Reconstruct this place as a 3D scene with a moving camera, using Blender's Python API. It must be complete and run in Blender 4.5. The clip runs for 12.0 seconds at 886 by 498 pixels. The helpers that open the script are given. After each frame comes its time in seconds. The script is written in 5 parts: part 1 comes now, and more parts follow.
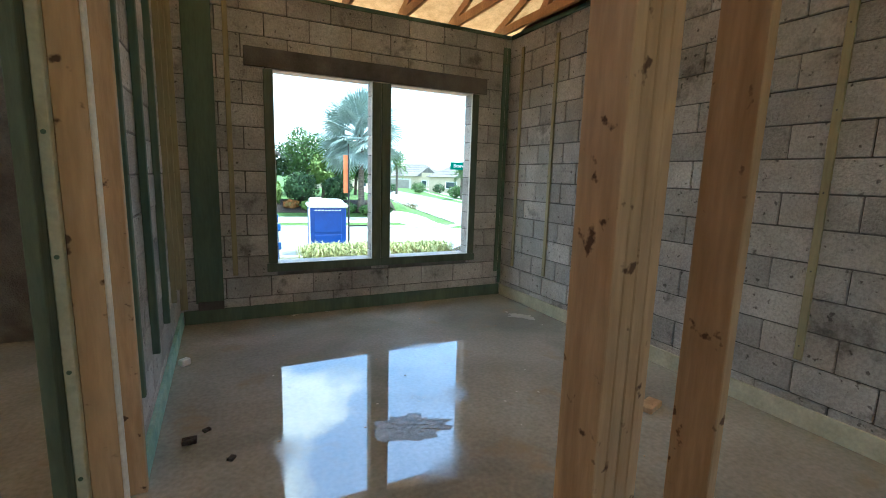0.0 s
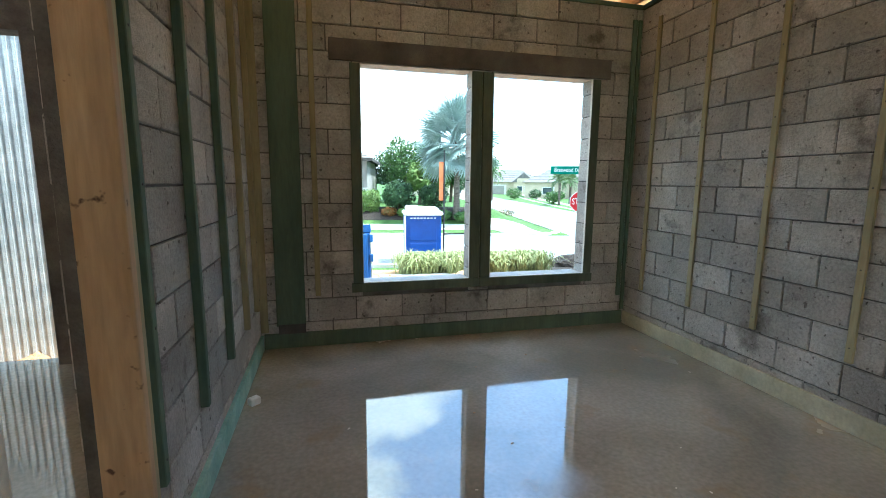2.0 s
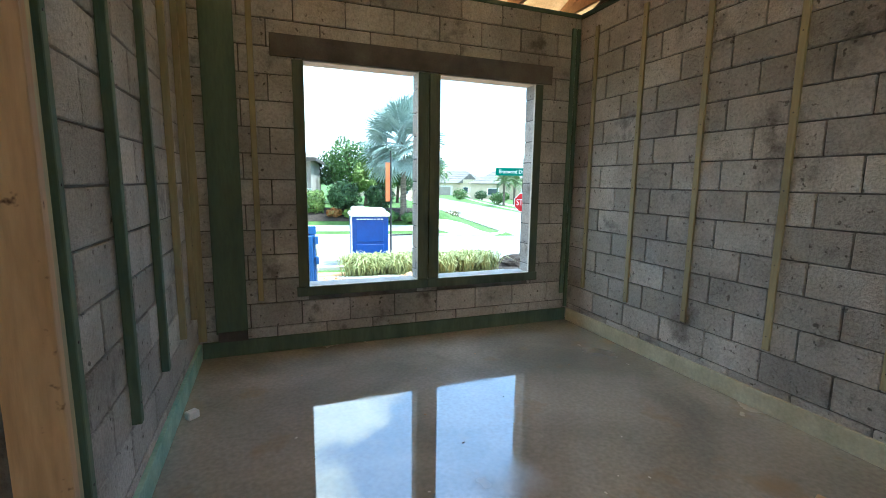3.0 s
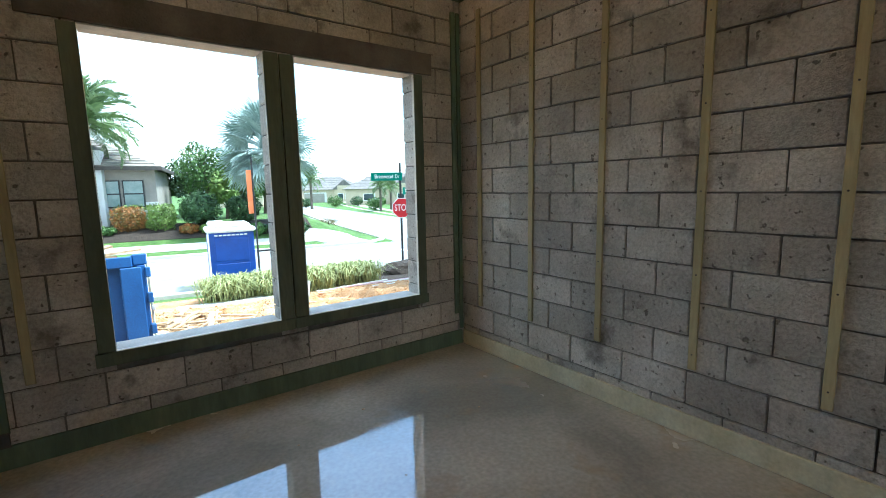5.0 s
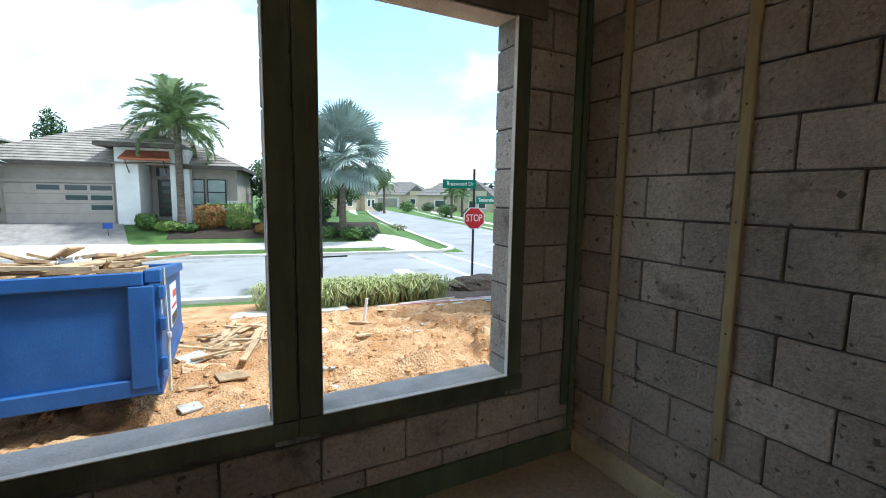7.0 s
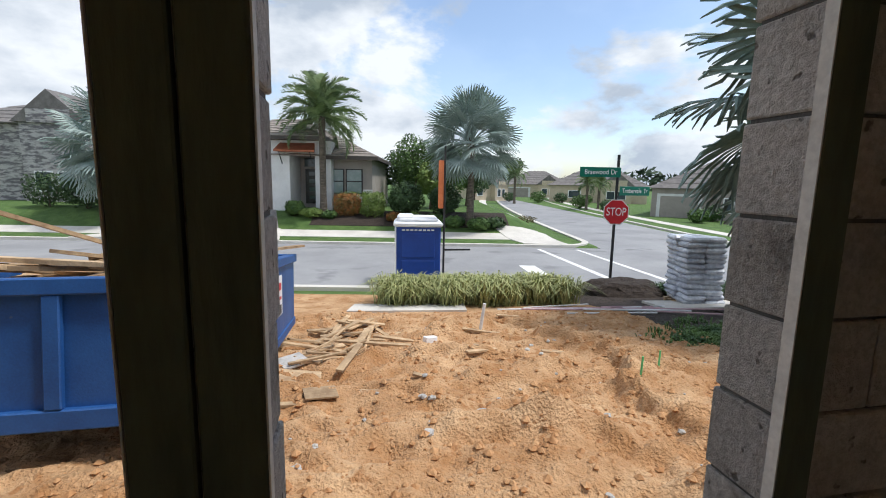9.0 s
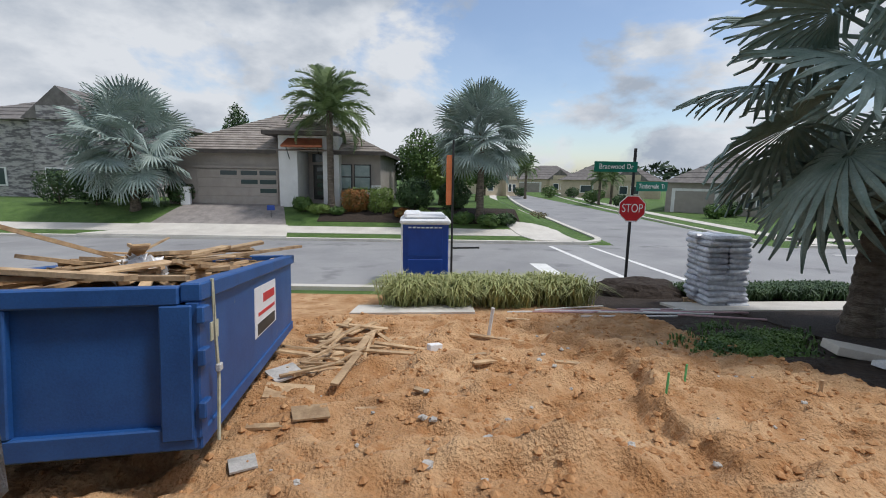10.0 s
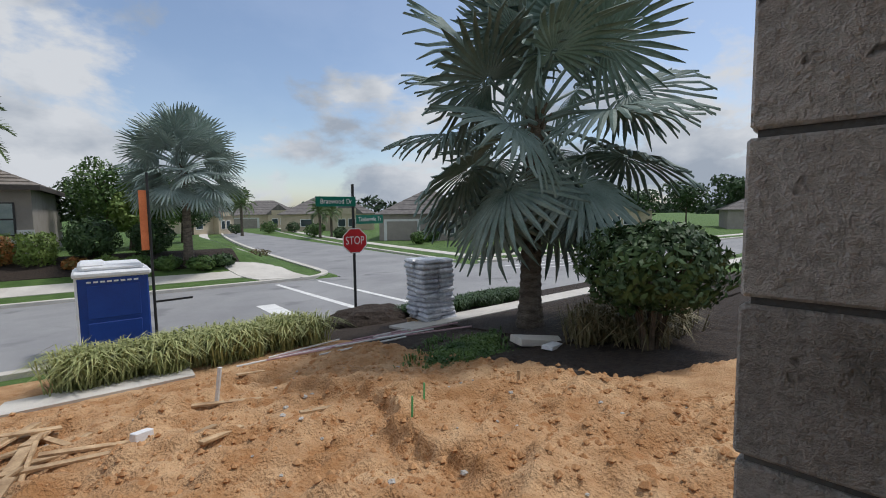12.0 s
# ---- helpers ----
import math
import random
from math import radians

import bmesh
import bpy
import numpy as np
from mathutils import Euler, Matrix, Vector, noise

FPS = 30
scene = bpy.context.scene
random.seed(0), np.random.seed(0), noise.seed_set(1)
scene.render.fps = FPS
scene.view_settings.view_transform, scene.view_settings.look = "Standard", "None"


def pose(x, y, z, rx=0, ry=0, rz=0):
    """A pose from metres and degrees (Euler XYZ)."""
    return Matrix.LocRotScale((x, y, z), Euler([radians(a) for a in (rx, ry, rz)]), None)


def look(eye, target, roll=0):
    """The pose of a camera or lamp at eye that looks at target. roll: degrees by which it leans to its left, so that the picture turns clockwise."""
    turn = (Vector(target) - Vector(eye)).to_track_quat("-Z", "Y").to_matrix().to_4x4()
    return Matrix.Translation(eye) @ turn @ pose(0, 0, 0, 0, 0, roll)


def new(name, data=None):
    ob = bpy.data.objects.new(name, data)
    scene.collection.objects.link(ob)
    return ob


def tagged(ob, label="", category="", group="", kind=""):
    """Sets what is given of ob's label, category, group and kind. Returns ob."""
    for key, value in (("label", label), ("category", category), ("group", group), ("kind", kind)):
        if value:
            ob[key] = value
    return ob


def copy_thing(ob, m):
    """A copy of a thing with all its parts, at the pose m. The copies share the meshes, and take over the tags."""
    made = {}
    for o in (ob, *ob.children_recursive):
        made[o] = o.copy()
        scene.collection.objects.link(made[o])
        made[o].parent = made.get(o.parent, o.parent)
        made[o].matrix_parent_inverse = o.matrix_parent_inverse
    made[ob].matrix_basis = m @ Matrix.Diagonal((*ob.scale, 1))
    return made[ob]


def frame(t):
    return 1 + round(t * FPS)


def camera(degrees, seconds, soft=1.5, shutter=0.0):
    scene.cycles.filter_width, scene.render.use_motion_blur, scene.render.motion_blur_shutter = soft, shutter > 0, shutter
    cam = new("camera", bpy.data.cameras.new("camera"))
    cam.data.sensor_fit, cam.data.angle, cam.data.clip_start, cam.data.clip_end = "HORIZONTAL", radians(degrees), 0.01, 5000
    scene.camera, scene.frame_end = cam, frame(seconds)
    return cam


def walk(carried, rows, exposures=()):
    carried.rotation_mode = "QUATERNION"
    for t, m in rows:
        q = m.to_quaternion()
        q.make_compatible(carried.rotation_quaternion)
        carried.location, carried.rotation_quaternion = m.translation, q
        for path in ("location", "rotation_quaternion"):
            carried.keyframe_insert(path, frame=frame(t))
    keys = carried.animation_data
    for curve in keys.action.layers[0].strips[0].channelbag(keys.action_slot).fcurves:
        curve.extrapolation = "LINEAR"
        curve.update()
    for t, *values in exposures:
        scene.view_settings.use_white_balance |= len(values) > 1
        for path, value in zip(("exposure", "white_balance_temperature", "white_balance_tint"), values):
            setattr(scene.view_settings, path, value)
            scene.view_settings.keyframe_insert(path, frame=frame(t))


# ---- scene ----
cam = camera(89.1, 12.0, soft=1.0)
PATH = [
    (0, (0.012, 0.179, 1.397), (0.885, 1.95, 1.081), 1.7),
    (0.5, (0.108, 0.295, 1.39), (0.78, 2.146, 1.045), 0.9),
    (1, (0.098, 0.53, 1.361), (0.64, 2.424, 1.017), 0.5),
    (1.5, (0.126, 0.776, 1.366), (0.601, 2.691, 1.039), 0.3),
    (2, (0.215, 0.932, 1.386), (0.699, 2.85, 1.089), 0.5),
    (2.5, (0.221, 0.973, 1.381), (0.808, 2.863, 1.091), 0.6),
    (3, (0.206, 0.94, 1.39), (0.913, 2.788, 1.099), 0.8),
    (5, (0.542, 1.632, 1.422), (1.714, 3.23, 1.149), -1.2),
    (5.5, (0.734, 2.001, 1.423), (1.972, 3.546, 1.135), -1.7),
    (6, (0.958, 2.274, 1.396), (2.137, 3.865, 1.111), -0.9),
    (6.5, (1.145, 2.623, 1.444), (2.178, 4.317, 1.193), 0.4),
    (7, (1.247, 2.953, 1.46), (2.165, 4.713, 1.222), 0.9),
    (9, (1.794, 4.15, 1.458), (2.176, 6.091, 1.165), 1.1),
    (9.5, (1.908, 4.395, 1.49), (2.173, 6.354, 1.19), 1.1),
    (10, (1.961, 4.619, 1.478), (2.297, 6.565, 1.163), 0.9),
    (10.5, (1.871, 4.824, 1.525), (2.521, 6.696, 1.256), 0.9),
    (11, (1.883, 4.897, 1.532), (2.863, 6.628, 1.329), 1.3),
    (11.5, (1.987, 4.901, 1.512), (3.193, 6.49, 1.366), 0.5),
    (12, (1.986, 4.892, 1.512), (3.372, 6.325, 1.347), -0.7),
]
EXPOSURES = [(0.0, 2.15, 5200, -8), (3.0, 2.15, 5200, -8), (5.0, 1.9, 5300, -7), (6.0, 1.6, 5400, -5), (7.0, 1.0, 5700, 0), (9.0, 0.2, 6300, 10), (9.6, -0.1, 6350, 11), (12.0, -0.4, 6350, 11)]
walk(cam, [(t, look(eye, target, roll)) for t, eye, target, roll in PATH], EXPOSURES)

# ---- world and sun ----
SUN_EL, SUN_AZ = radians(64), radians(105)
world = bpy.data.worlds.new("world")
scene.world = world
world.use_nodes = True
wn, wl = world.node_tree.nodes, world.node_tree.links
wn.clear()
w_out = wn.new("ShaderNodeOutputWorld")
w_bg = wn.new("ShaderNodeBackground")
w_sky = wn.new("ShaderNodeTexSky")
w_sky.sky_type = 'NISHITA'
w_sky.sun_disc = False
w_sky.sun_elevation, w_sky.sun_rotation = SUN_EL, SUN_AZ
w_co = wn.new("ShaderNodeTexCoord")
w_map = wn.new("ShaderNodeMapping")
w_map.inputs["Scale"].default_value = (1.0, 1.0, 1.9)
w_map.inputs["Location"].default_value = (0.35, 0.0, 0.1)
w_n1 = wn.new("ShaderNodeTexNoise")
w_n1.inputs["Scale"].default_value, w_n1.inputs["Detail"].default_value = 2.1, 9
w_n1.inputs["Roughness"].default_value = 0.56
w_n1.inputs["Distortion"].default_value = 0.25
w_r1 = wn.new("ShaderNodeValToRGB")
w_r1.color_ramp.elements[0].position, w_r1.color_ramp.elements[1].position = 0.44, 0.50
w_n2 = wn.new("ShaderNodeTexNoise")
w_n2.inputs["Scale"].default_value, w_n2.inputs["Detail"].default_value = 3.4, 10
w_n2.inputs["Roughness"].default_value = 0.55
w_r2 = wn.new("ShaderNodeValToRGB")
w_r2.color_ramp.elements[0].position, w_r2.color_ramp.elements[1].position = 0.40, 0.58
w_r2.color_ramp.elements[0].color = (4.3, 4.9, 5.7, 1)
w_r2.color_ramp.elements[1].color = (8.0, 8.3, 8.6, 1)
w_mix = wn.new("ShaderNodeMix")
w_mix.data_type = 'RGBA'
w_r1.color_ramp.elements[0].color = (0.12, 0.12, 0.12, 1)
w_bg.inputs["Strength"].default_value = 0.105
wl.new(w_co.outputs["Generated"], w_map.inputs["Vector"])
wl.new(w_map.outputs["Vector"], w_n1.inputs["Vector"])
wl.new(w_map.outputs["Vector"], w_n2.inputs["Vector"])
wl.new(w_n1.outputs["Fac"], w_r1.inputs["Fac"])
wl.new(w_n2.outputs["Fac"], w_r2.inputs["Fac"])
wl.new(w_r1.outputs["Color"], w_mix.inputs["Factor"])
w_gain = wn.new("ShaderNodeVectorMath")
w_gain.operation = 'SCALE'
w_gain.inputs["Scale"].default_value = 1.7
wl.new(w_sky.outputs["Color"], w_gain.inputs[0])
wl.new(w_gain.outputs["Vector"], w_mix.inputs["A"])
wl.new(w_r2.outputs["Color"], w_mix.inputs["B"])
wl.new(w_mix.outputs["Result"], w_bg.inputs["Color"])
wl.new(w_bg.outputs["Background"], w_out.inputs["Surface"])

sun = new("sun", bpy.data.lights.new("sun", 'SUN'))
sun.data.energy, sun.data.angle, sun.data.color = 2.9, radians(7), (1.0, 0.96, 0.9)
sun.matrix_world = look((0, 0, 40), (40 * -math.sin(SUN_AZ) / math.tan(SUN_EL), 40 * -math.cos(SUN_AZ) / math.tan(SUN_EL), 0))


# ---- materials ----
def mat(name, c1, c2, scale=4.0, rough=0.7, bump=0.3, fine=60.0, metal=0.0, vary=0.0, spots=None, stretch=(1, 1, 1), depth=0.01, edges=(0.35, 0.65), local=False):
    """Two-colour noise with fine grain; vary shifts the tone from object to object; spots: colour, size, amount."""
    m = bpy.data.materials.new(name)
    m.use_nodes = True
    n, l = m.node_tree.nodes, m.node_tree.links
    p = n["Principled BSDF"]
    co = n.new("ShaderNodeTexCoord") if local else n.new("ShaderNodeNewGeometry")
    mp = n.new("ShaderNodeMapping")
    mp.inputs["Scale"].default_value = stretch
    l.new(co.outputs["Object" if local else "Position"], mp.inputs["Vector"])
    a = n.new("ShaderNodeTexNoise")
    a.inputs["Scale"].default_value, a.inputs["Detail"].default_value, a.inputs["Roughness"].default_value = scale, 6, 0.62
    b = n.new("ShaderNodeTexNoise")
    b.inputs["Scale"].default_value, b.inputs["Detail"].default_value = fine, 4
    l.new(mp.outputs["Vector"], a.inputs["Vector"])
    l.new(mp.outputs["Vector"], b.inputs["Vector"])
    r = n.new("ShaderNodeValToRGB")
    r.color_ramp.elements[0].position, r.color_ramp.elements[1].position = edges
    r.color_ramp.elements[0].color, r.color_ramp.elements[1].color = (*c1, 1), (*c2, 1)
    l.new(a.outputs["Fac"], r.inputs["Fac"])
    hs = n.new("ShaderNodeHueSaturation")
    l.new(r.outputs["Color"], hs.inputs["Color"])
    add = n.new("ShaderNodeMath")
    add.operation = 'MULTIPLY_ADD'
    l.new(b.outputs["Fac"], add.inputs[0])
    add.inputs[1].default_value, add.inputs[2].default_value = 0.5, 0.75
    last = add.outputs[0]
    if vary:
        oi = n.new("ShaderNodeObjectInfo")
        v = n.new("ShaderNodeMath")
        v.operation = 'MULTIPLY_ADD'
        v.inputs[1].default_value, v.inputs[2].default_value = 2 * vary, 1 - vary
        l.new(oi.outputs["Random"], v.inputs[0])
        mu = n.new("ShaderNodeMath")
        mu.operation = 'MULTIPLY'
        l.new(last, mu.inputs[0])
        l.new(v.outputs[0], mu.inputs[1])
        last = mu.outputs[0]
    l.new(last, hs.inputs["Value"])
    colour = hs.outputs["Color"]
    if spots:
        c = n.new("ShaderNodeTexNoise")
        c.inputs["Scale"].default_value, c.inputs["Detail"].default_value = spots[1], 3
        l.new(co.outputs["Object" if local else "Position"], c.inputs["Vector"])
        cr = n.new("ShaderNodeValToRGB")
        cr.color_ramp.elements[0].position, cr.color_ramp.elements[1].position = spots[2], spots[2] + 0.06
        l.new(c.outputs["Fac"], cr.inputs["Fac"])
        mx = n.new("ShaderNodeMix")
        mx.data_type = 'RGBA'
        l.new(cr.outputs["Color"], mx.inputs["Factor"])
        l.new(colour, mx.inputs["A"])
        mx.inputs["B"].default_value = (*spots[0], 1)
        colour = mx.outputs["Result"]
    l.new(colour, p.inputs["Base Color"])
    p.inputs["Roughness"].default_value, p.inputs["Metallic"].default_value = rough, metal
    if bump:
        bp = n.new("ShaderNodeBump")
        bp.inputs["Strength"].default_value, bp.inputs["Distance"].default_value = bump, depth
        l.new(b.outputs["Fac"], bp.inputs["Height"])
        l.new(bp.outputs["Normal"], p.inputs["Normal"])
    return m


def block_material():
    """Coarse grey masonry: granular face with pits, soft damp stains, tone shifting from block to block."""
    m = bpy.data.materials.new("concrete_block")
    m.use_nodes = True
    n, l = m.node_tree.nodes, m.node_tree.links
    p = n["Principled BSDF"]
    g = n.new("ShaderNodeNewGeometry")

    def cloud(scale, detail, rough, lo, hi, c0, c1):
        t = n.new("ShaderNodeTexNoise")
        t.inputs["Scale"].default_value, t.inputs["Detail"].default_value, t.inputs["Roughness"].default_value = scale, detail, rough
        l.new(g.outputs["Position"], t.inputs["Vector"])
        r = n.new("ShaderNodeValToRGB")
        r.color_ramp.elements[0].position, r.color_ramp.elements[1].position = lo, hi
        r.color_ramp.elements[0].color, r.color_ramp.elements[1].color = (*c0, 1), (*c1, 1)
        l.new(t.outputs["Fac"], r.inputs["Fac"])
        return t, r

    def times(a, b):
        x = n.new("ShaderNodeMix")
        x.data_type, x.blend_type = 'RGBA', 'MULTIPLY'
        x.inputs["Factor"].default_value = 1.0
        l.new(a, x.inputs["A"])
        l.new(b, x.inputs["B"])
        return x.outputs["Result"]

    _, tone = cloud(2.2, 6, 0.6, 0.35, 0.65, (0.40, 0.385, 0.36), (0.60, 0.585, 0.56))
    grain_n, grain = cloud(58, 5, 0.7, 0.40, 0.58, (0.82, 0.82, 0.81), (1.08, 1.08, 1.08))
    # pit also darkens the hollows in colour: dirt tone and imitated shade
    _, pit = cloud(24, 2, 0.5, 0.28, 0.335, (0.34, 0.33, 0.32), (1, 1, 1))
    _, damp = cloud(3.4, 5, 0.65, 0.29, 0.42, (0.42, 0.41, 0.40), (1, 1, 1))
    c = times(times(times(tone.outputs["Color"], grain.outputs["Color"]), pit.outputs["Color"]), damp.outputs["Color"])
    oi = n.new("ShaderNodeObjectInfo")
    v = n.new("ShaderNodeMath")
    v.operation = 'MULTIPLY_ADD'
    v.inputs[1].default_value, v.inputs[2].default_value = 0.42, 0.80
    l.new(oi.outputs["Random"], v.inputs[0])
    hs = n.new("ShaderNodeHueSaturation")
    l.new(c, hs.inputs["Color"])
    l.new(v.outputs[0], hs.inputs["Value"])
    l.new(hs.outputs["Color"], p.inputs["Base Color"])
    p.inputs["Roughness"].default_value = 0.95
    b1 = n.new("ShaderNodeBump")
    b1.inputs["Strength"].default_value, b1.inputs["Distance"].default_value = 1.0, 0.02
    l.new(grain_n.outputs["Fac"], b1.inputs["Height"])
    b2 = n.new("ShaderNodeBump")
    b2.inputs["Strength"].default_value, b2.inputs["Distance"].default_value = 0.8, 0.006
    l.new(pit.outputs["Color"], b2.inputs["Height"])
    l.new(b1.outputs["Normal"], b2.inputs["Normal"])
    l.new(b2.outputs["Normal"], p.inputs["Normal"])
    return m


M_BLOCK = block_material()
M_MORTAR = mat("mortar", (0.10, 0.096, 0.09), (0.19, 0.184, 0.176), 5, 0.95, 0.6, 90)
# much darker than the sill concrete; for the lintel and mortar lumps
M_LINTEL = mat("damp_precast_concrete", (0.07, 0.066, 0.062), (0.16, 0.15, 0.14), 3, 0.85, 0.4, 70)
M_SILL = mat("sill_concrete", (0.42, 0.42, 0.41), (0.58, 0.57, 0.55), 6, 0.85, 0.5, 80)
M_STUD = mat("pine_stud", (0.36, 0.235, 0.125), (0.52, 0.365, 0.215), 9, 0.7, 0.25, 60, vary=0.08, spots=((0.085, 0.04, 0.02), 17.0, 0.66), stretch=(1, 1, 0.12))
M_TRUSS = mat("truss_lumber", (0.46, 0.24, 0.10), (0.62, 0.36, 0.17), 7, 0.75, 0.2, 50, vary=0.1)
M_DECK = mat("orange_roof_sheathing", (0.50, 0.34, 0.19), (0.66, 0.48, 0.29), 12, 0.8, 0.3, 60)
M_STRIP = mat("treated_furring", (0.27, 0.245, 0.14), (0.40, 0.36, 0.21), 8, 0.8, 0.25, 60, vary=0.1, stretch=(1, 1, 0.15))
M_GREEN = mat("green_treated_board", (0.065, 0.105, 0.072), (0.12, 0.175, 0.12), 5, 0.8, 0.25, 50, vary=0.06, stretch=(1, 1, 0.2))
M_TEAL = mat("teal_treated_plate", (0.22, 0.40, 0.34), (0.36, 0.55, 0.47), 6, 0.75, 0.2, 50)
M_PLATE = mat("pale_treated_plate", (0.44, 0.43, 0.30), (0.58, 0.57, 0.43), 6, 0.75, 0.2, 50)
M_BUCK = mat("grey_green_buck", (0.062, 0.088, 0.062), (0.125, 0.155, 0.11), 6, 0.8, 0.25, 60, vary=0.08, stretch=(1, 1, 0.2))
# primed white, also the painted daylight on the window board edges
M_PALE = mat("primed_board_edge", (0.62, 0.62, 0.58), (0.78, 0.77, 0.72), 8, 0.7, 0.1, 60)
M_DARK = mat("dark_gap", (0.02, 0.02, 0.02), (0.04, 0.04, 0.035), 8, 0.9, 0.1, 60)
M_SAND = mat("orange_sand", (0.40, 0.20, 0.078), (0.63, 0.405, 0.22), 1.6, 0.95, 1.0, 34, spots=((0.42, 0.205, 0.08), 4.0, 0.60), depth=0.05)
M_CLOD = mat("moist_brown_sand", (0.36, 0.17, 0.065), (0.58, 0.34, 0.165), 8, 0.95, 0.8, 40)
M_LAWN = mat("lawn_grass", (0.055, 0.115, 0.02), (0.11, 0.19, 0.042), 1.4, 0.9, 1.0, 40, depth=0.05)
M_ROAD = mat("worn_asphalt", (0.235, 0.235, 0.24), (0.31, 0.31, 0.31), 0.35, 0.85, 0.4, 70, spots=((0.20, 0.20, 0.205), 0.5, 0.62))
M_PAVE = mat("pale_concrete", (0.52, 0.49, 0.44), (0.66, 0.63, 0.57), 0.8, 0.9, 0.3, 60)
M_PAINT = mat("road_paint", (0.66, 0.66, 0.64), (0.80, 0.80, 0.78), 3, 0.8, 0.2, 60)
M_DRIVE = mat("grey_pavers", (0.22, 0.20, 0.19), (0.32, 0.29, 0.27), 2, 0.9, 0.5, 14)
M_MULCH = mat("dark_mulch", (0.019, 0.013, 0.0095), (0.06, 0.042, 0.03), 14, 0.95, 1.0, 35, depth=0.05)
M_BLUE = mat("dumpster_blue_paint", (0.010, 0.060, 0.21), (0.020, 0.095, 0.30), 1.6, 0.5, 0.15, 60, spots=((0.14, 0.17, 0.22), 6.0, 0.72))
M_PJ = mat("blue_plastic", (0.006, 0.042, 0.24), (0.010, 0.058, 0.31), 2, 0.42, 0.05, 60)
M_WHITE = mat("white_plastic", (0.74, 0.76, 0.78), (0.82, 0.83, 0.84), 3, 0.45, 0.05, 60)
M_BLACK = mat("black_metal", (0.012, 0.012, 0.014), (0.03, 0.03, 0.032), 5, 0.5, 0.1, 60)
M_RED = mat("red_sign", (0.50, 0.012, 0.02), (0.60, 0.02, 0.03), 3, 0.45, 0.02, 60)
M_SIGN = mat("green_sign", (0.0, 0.15, 0.10), (0.0, 0.18, 0.125), 3, 0.45, 0.02, 60)
M_LETTER = mat("white_lettering", (0.80, 0.80, 0.80), (0.86, 0.86, 0.86), 3, 0.5, 0.0, 60)
M_ORANGE = mat("orange_banner", (0.62, 0.17, 0.06), (0.74, 0.23, 0.09), 3, 0.7, 0.1, 40)
M_SCRAP = mat("scrap_lumber", (0.30, 0.19, 0.10), (0.56, 0.40, 0.235), 5, 0.8, 0.3, 50, vary=0.25)
M_STONE = mat("rubble", (0.34, 0.33, 0.31), (0.52, 0.50, 0.47), 6, 0.9, 0.6, 50, vary=0.15)
M_STUCCO = mat("white_stucco", (0.66, 0.66, 0.65), (0.76, 0.76, 0.75), 1.5, 0.9, 0.4, 90)
M_TAUPE = mat("taupe_stucco", (0.30, 0.27, 0.245), (0.36, 0.325, 0.295), 1.5, 0.9, 0.4, 90)
M_BEIGE = mat("beige_stucco", (0.50, 0.42, 0.31), (0.58, 0.49, 0.37), 1.5, 0.9, 0.3, 60)
M_GARAGE = mat("taupe_garage_panel", (0.32, 0.285, 0.255), (0.38, 0.34, 0.305), 2, 0.7, 0.1, 60)
M_TILE = mat("roof_tile", (0.19, 0.165, 0.145), (0.33, 0.29, 0.255), 1.8, 0.85, 0.4, 30, vary=0.14)
M_ROOF = mat("grey_shingle", (0.12, 0.11, 0.105), (0.20, 0.185, 0.175), 2, 0.9, 0.5, 20, vary=0.08)
M_FASCIA = mat("dark_fascia", (0.055, 0.045, 0.04), (0.09, 0.075, 0.065), 3, 0.7, 0.1, 50)
M_COPPER = mat("copper_awning", (0.30, 0.09, 0.045), (0.44, 0.15, 0.075), 3, 0.45, 0.1, 40, metal=0.5)
M_LEAF1 = mat("green_foliage", (0.035, 0.085, 0.016), (0.11, 0.19, 0.04), 2.2, 0.6, 0.2, 30)
M_LEAF2 = mat("dark_foliage", (0.018, 0.048, 0.014), (0.06, 0.115, 0.03), 2.6, 0.6, 0.2, 30)
M_LEAF3 = mat("bright_foliage", (0.09, 0.16, 0.025), (0.20, 0.27, 0.06), 2.2, 0.6, 0.2, 30)
M_CROTON = mat("croton_foliage", (0.10, 0.10, 0.02), (0.36, 0.12, 0.03), 5, 0.6, 0.2, 30)
M_BLADE = mat("striped_grass", (0.17, 0.21, 0.055), (0.46, 0.46, 0.20), 7, 0.6, 0.1, 30)
M_DRYGRASS = mat("fountain_grass", (0.10, 0.10, 0.04), (0.25, 0.20, 0.11), 6, 0.7, 0.1, 30)
M_FAN = mat("silver_green_frond", (0.12, 0.18, 0.152), (0.245, 0.315, 0.285), 1.6, 0.68, 0.15, 30, vary=0.12)
M_SILVER = mat("silver_frond", (0.21, 0.28, 0.245), (0.37, 0.44, 0.41), 1.6, 0.5, 0.15, 30, vary=0.15)
M_DATE = mat("date_palm_frond", (0.10, 0.16, 0.06), (0.22, 0.29, 0.13), 2, 0.55, 0.1, 30, vary=0.12)
M_TRUNK = mat("palm_trunk", (0.085, 0.068, 0.052), (0.20, 0.165, 0.13), 4, 0.95, 1.0, 18, stretch=(1, 1, 2.5), depth=0.04)
M_BARK = mat("bark", (0.06, 0.045, 0.03), (0.14, 0.11, 0.08), 5, 0.95, 0.8, 20)
M_BAG = mat("wrapped_bags", (0.34, 0.36, 0.42), (0.66, 0.68, 0.72), 5, 0.3, 0.5, 14, vary=0.2, spots=((0.62, 0.64, 0.67), 4.0, 0.62))
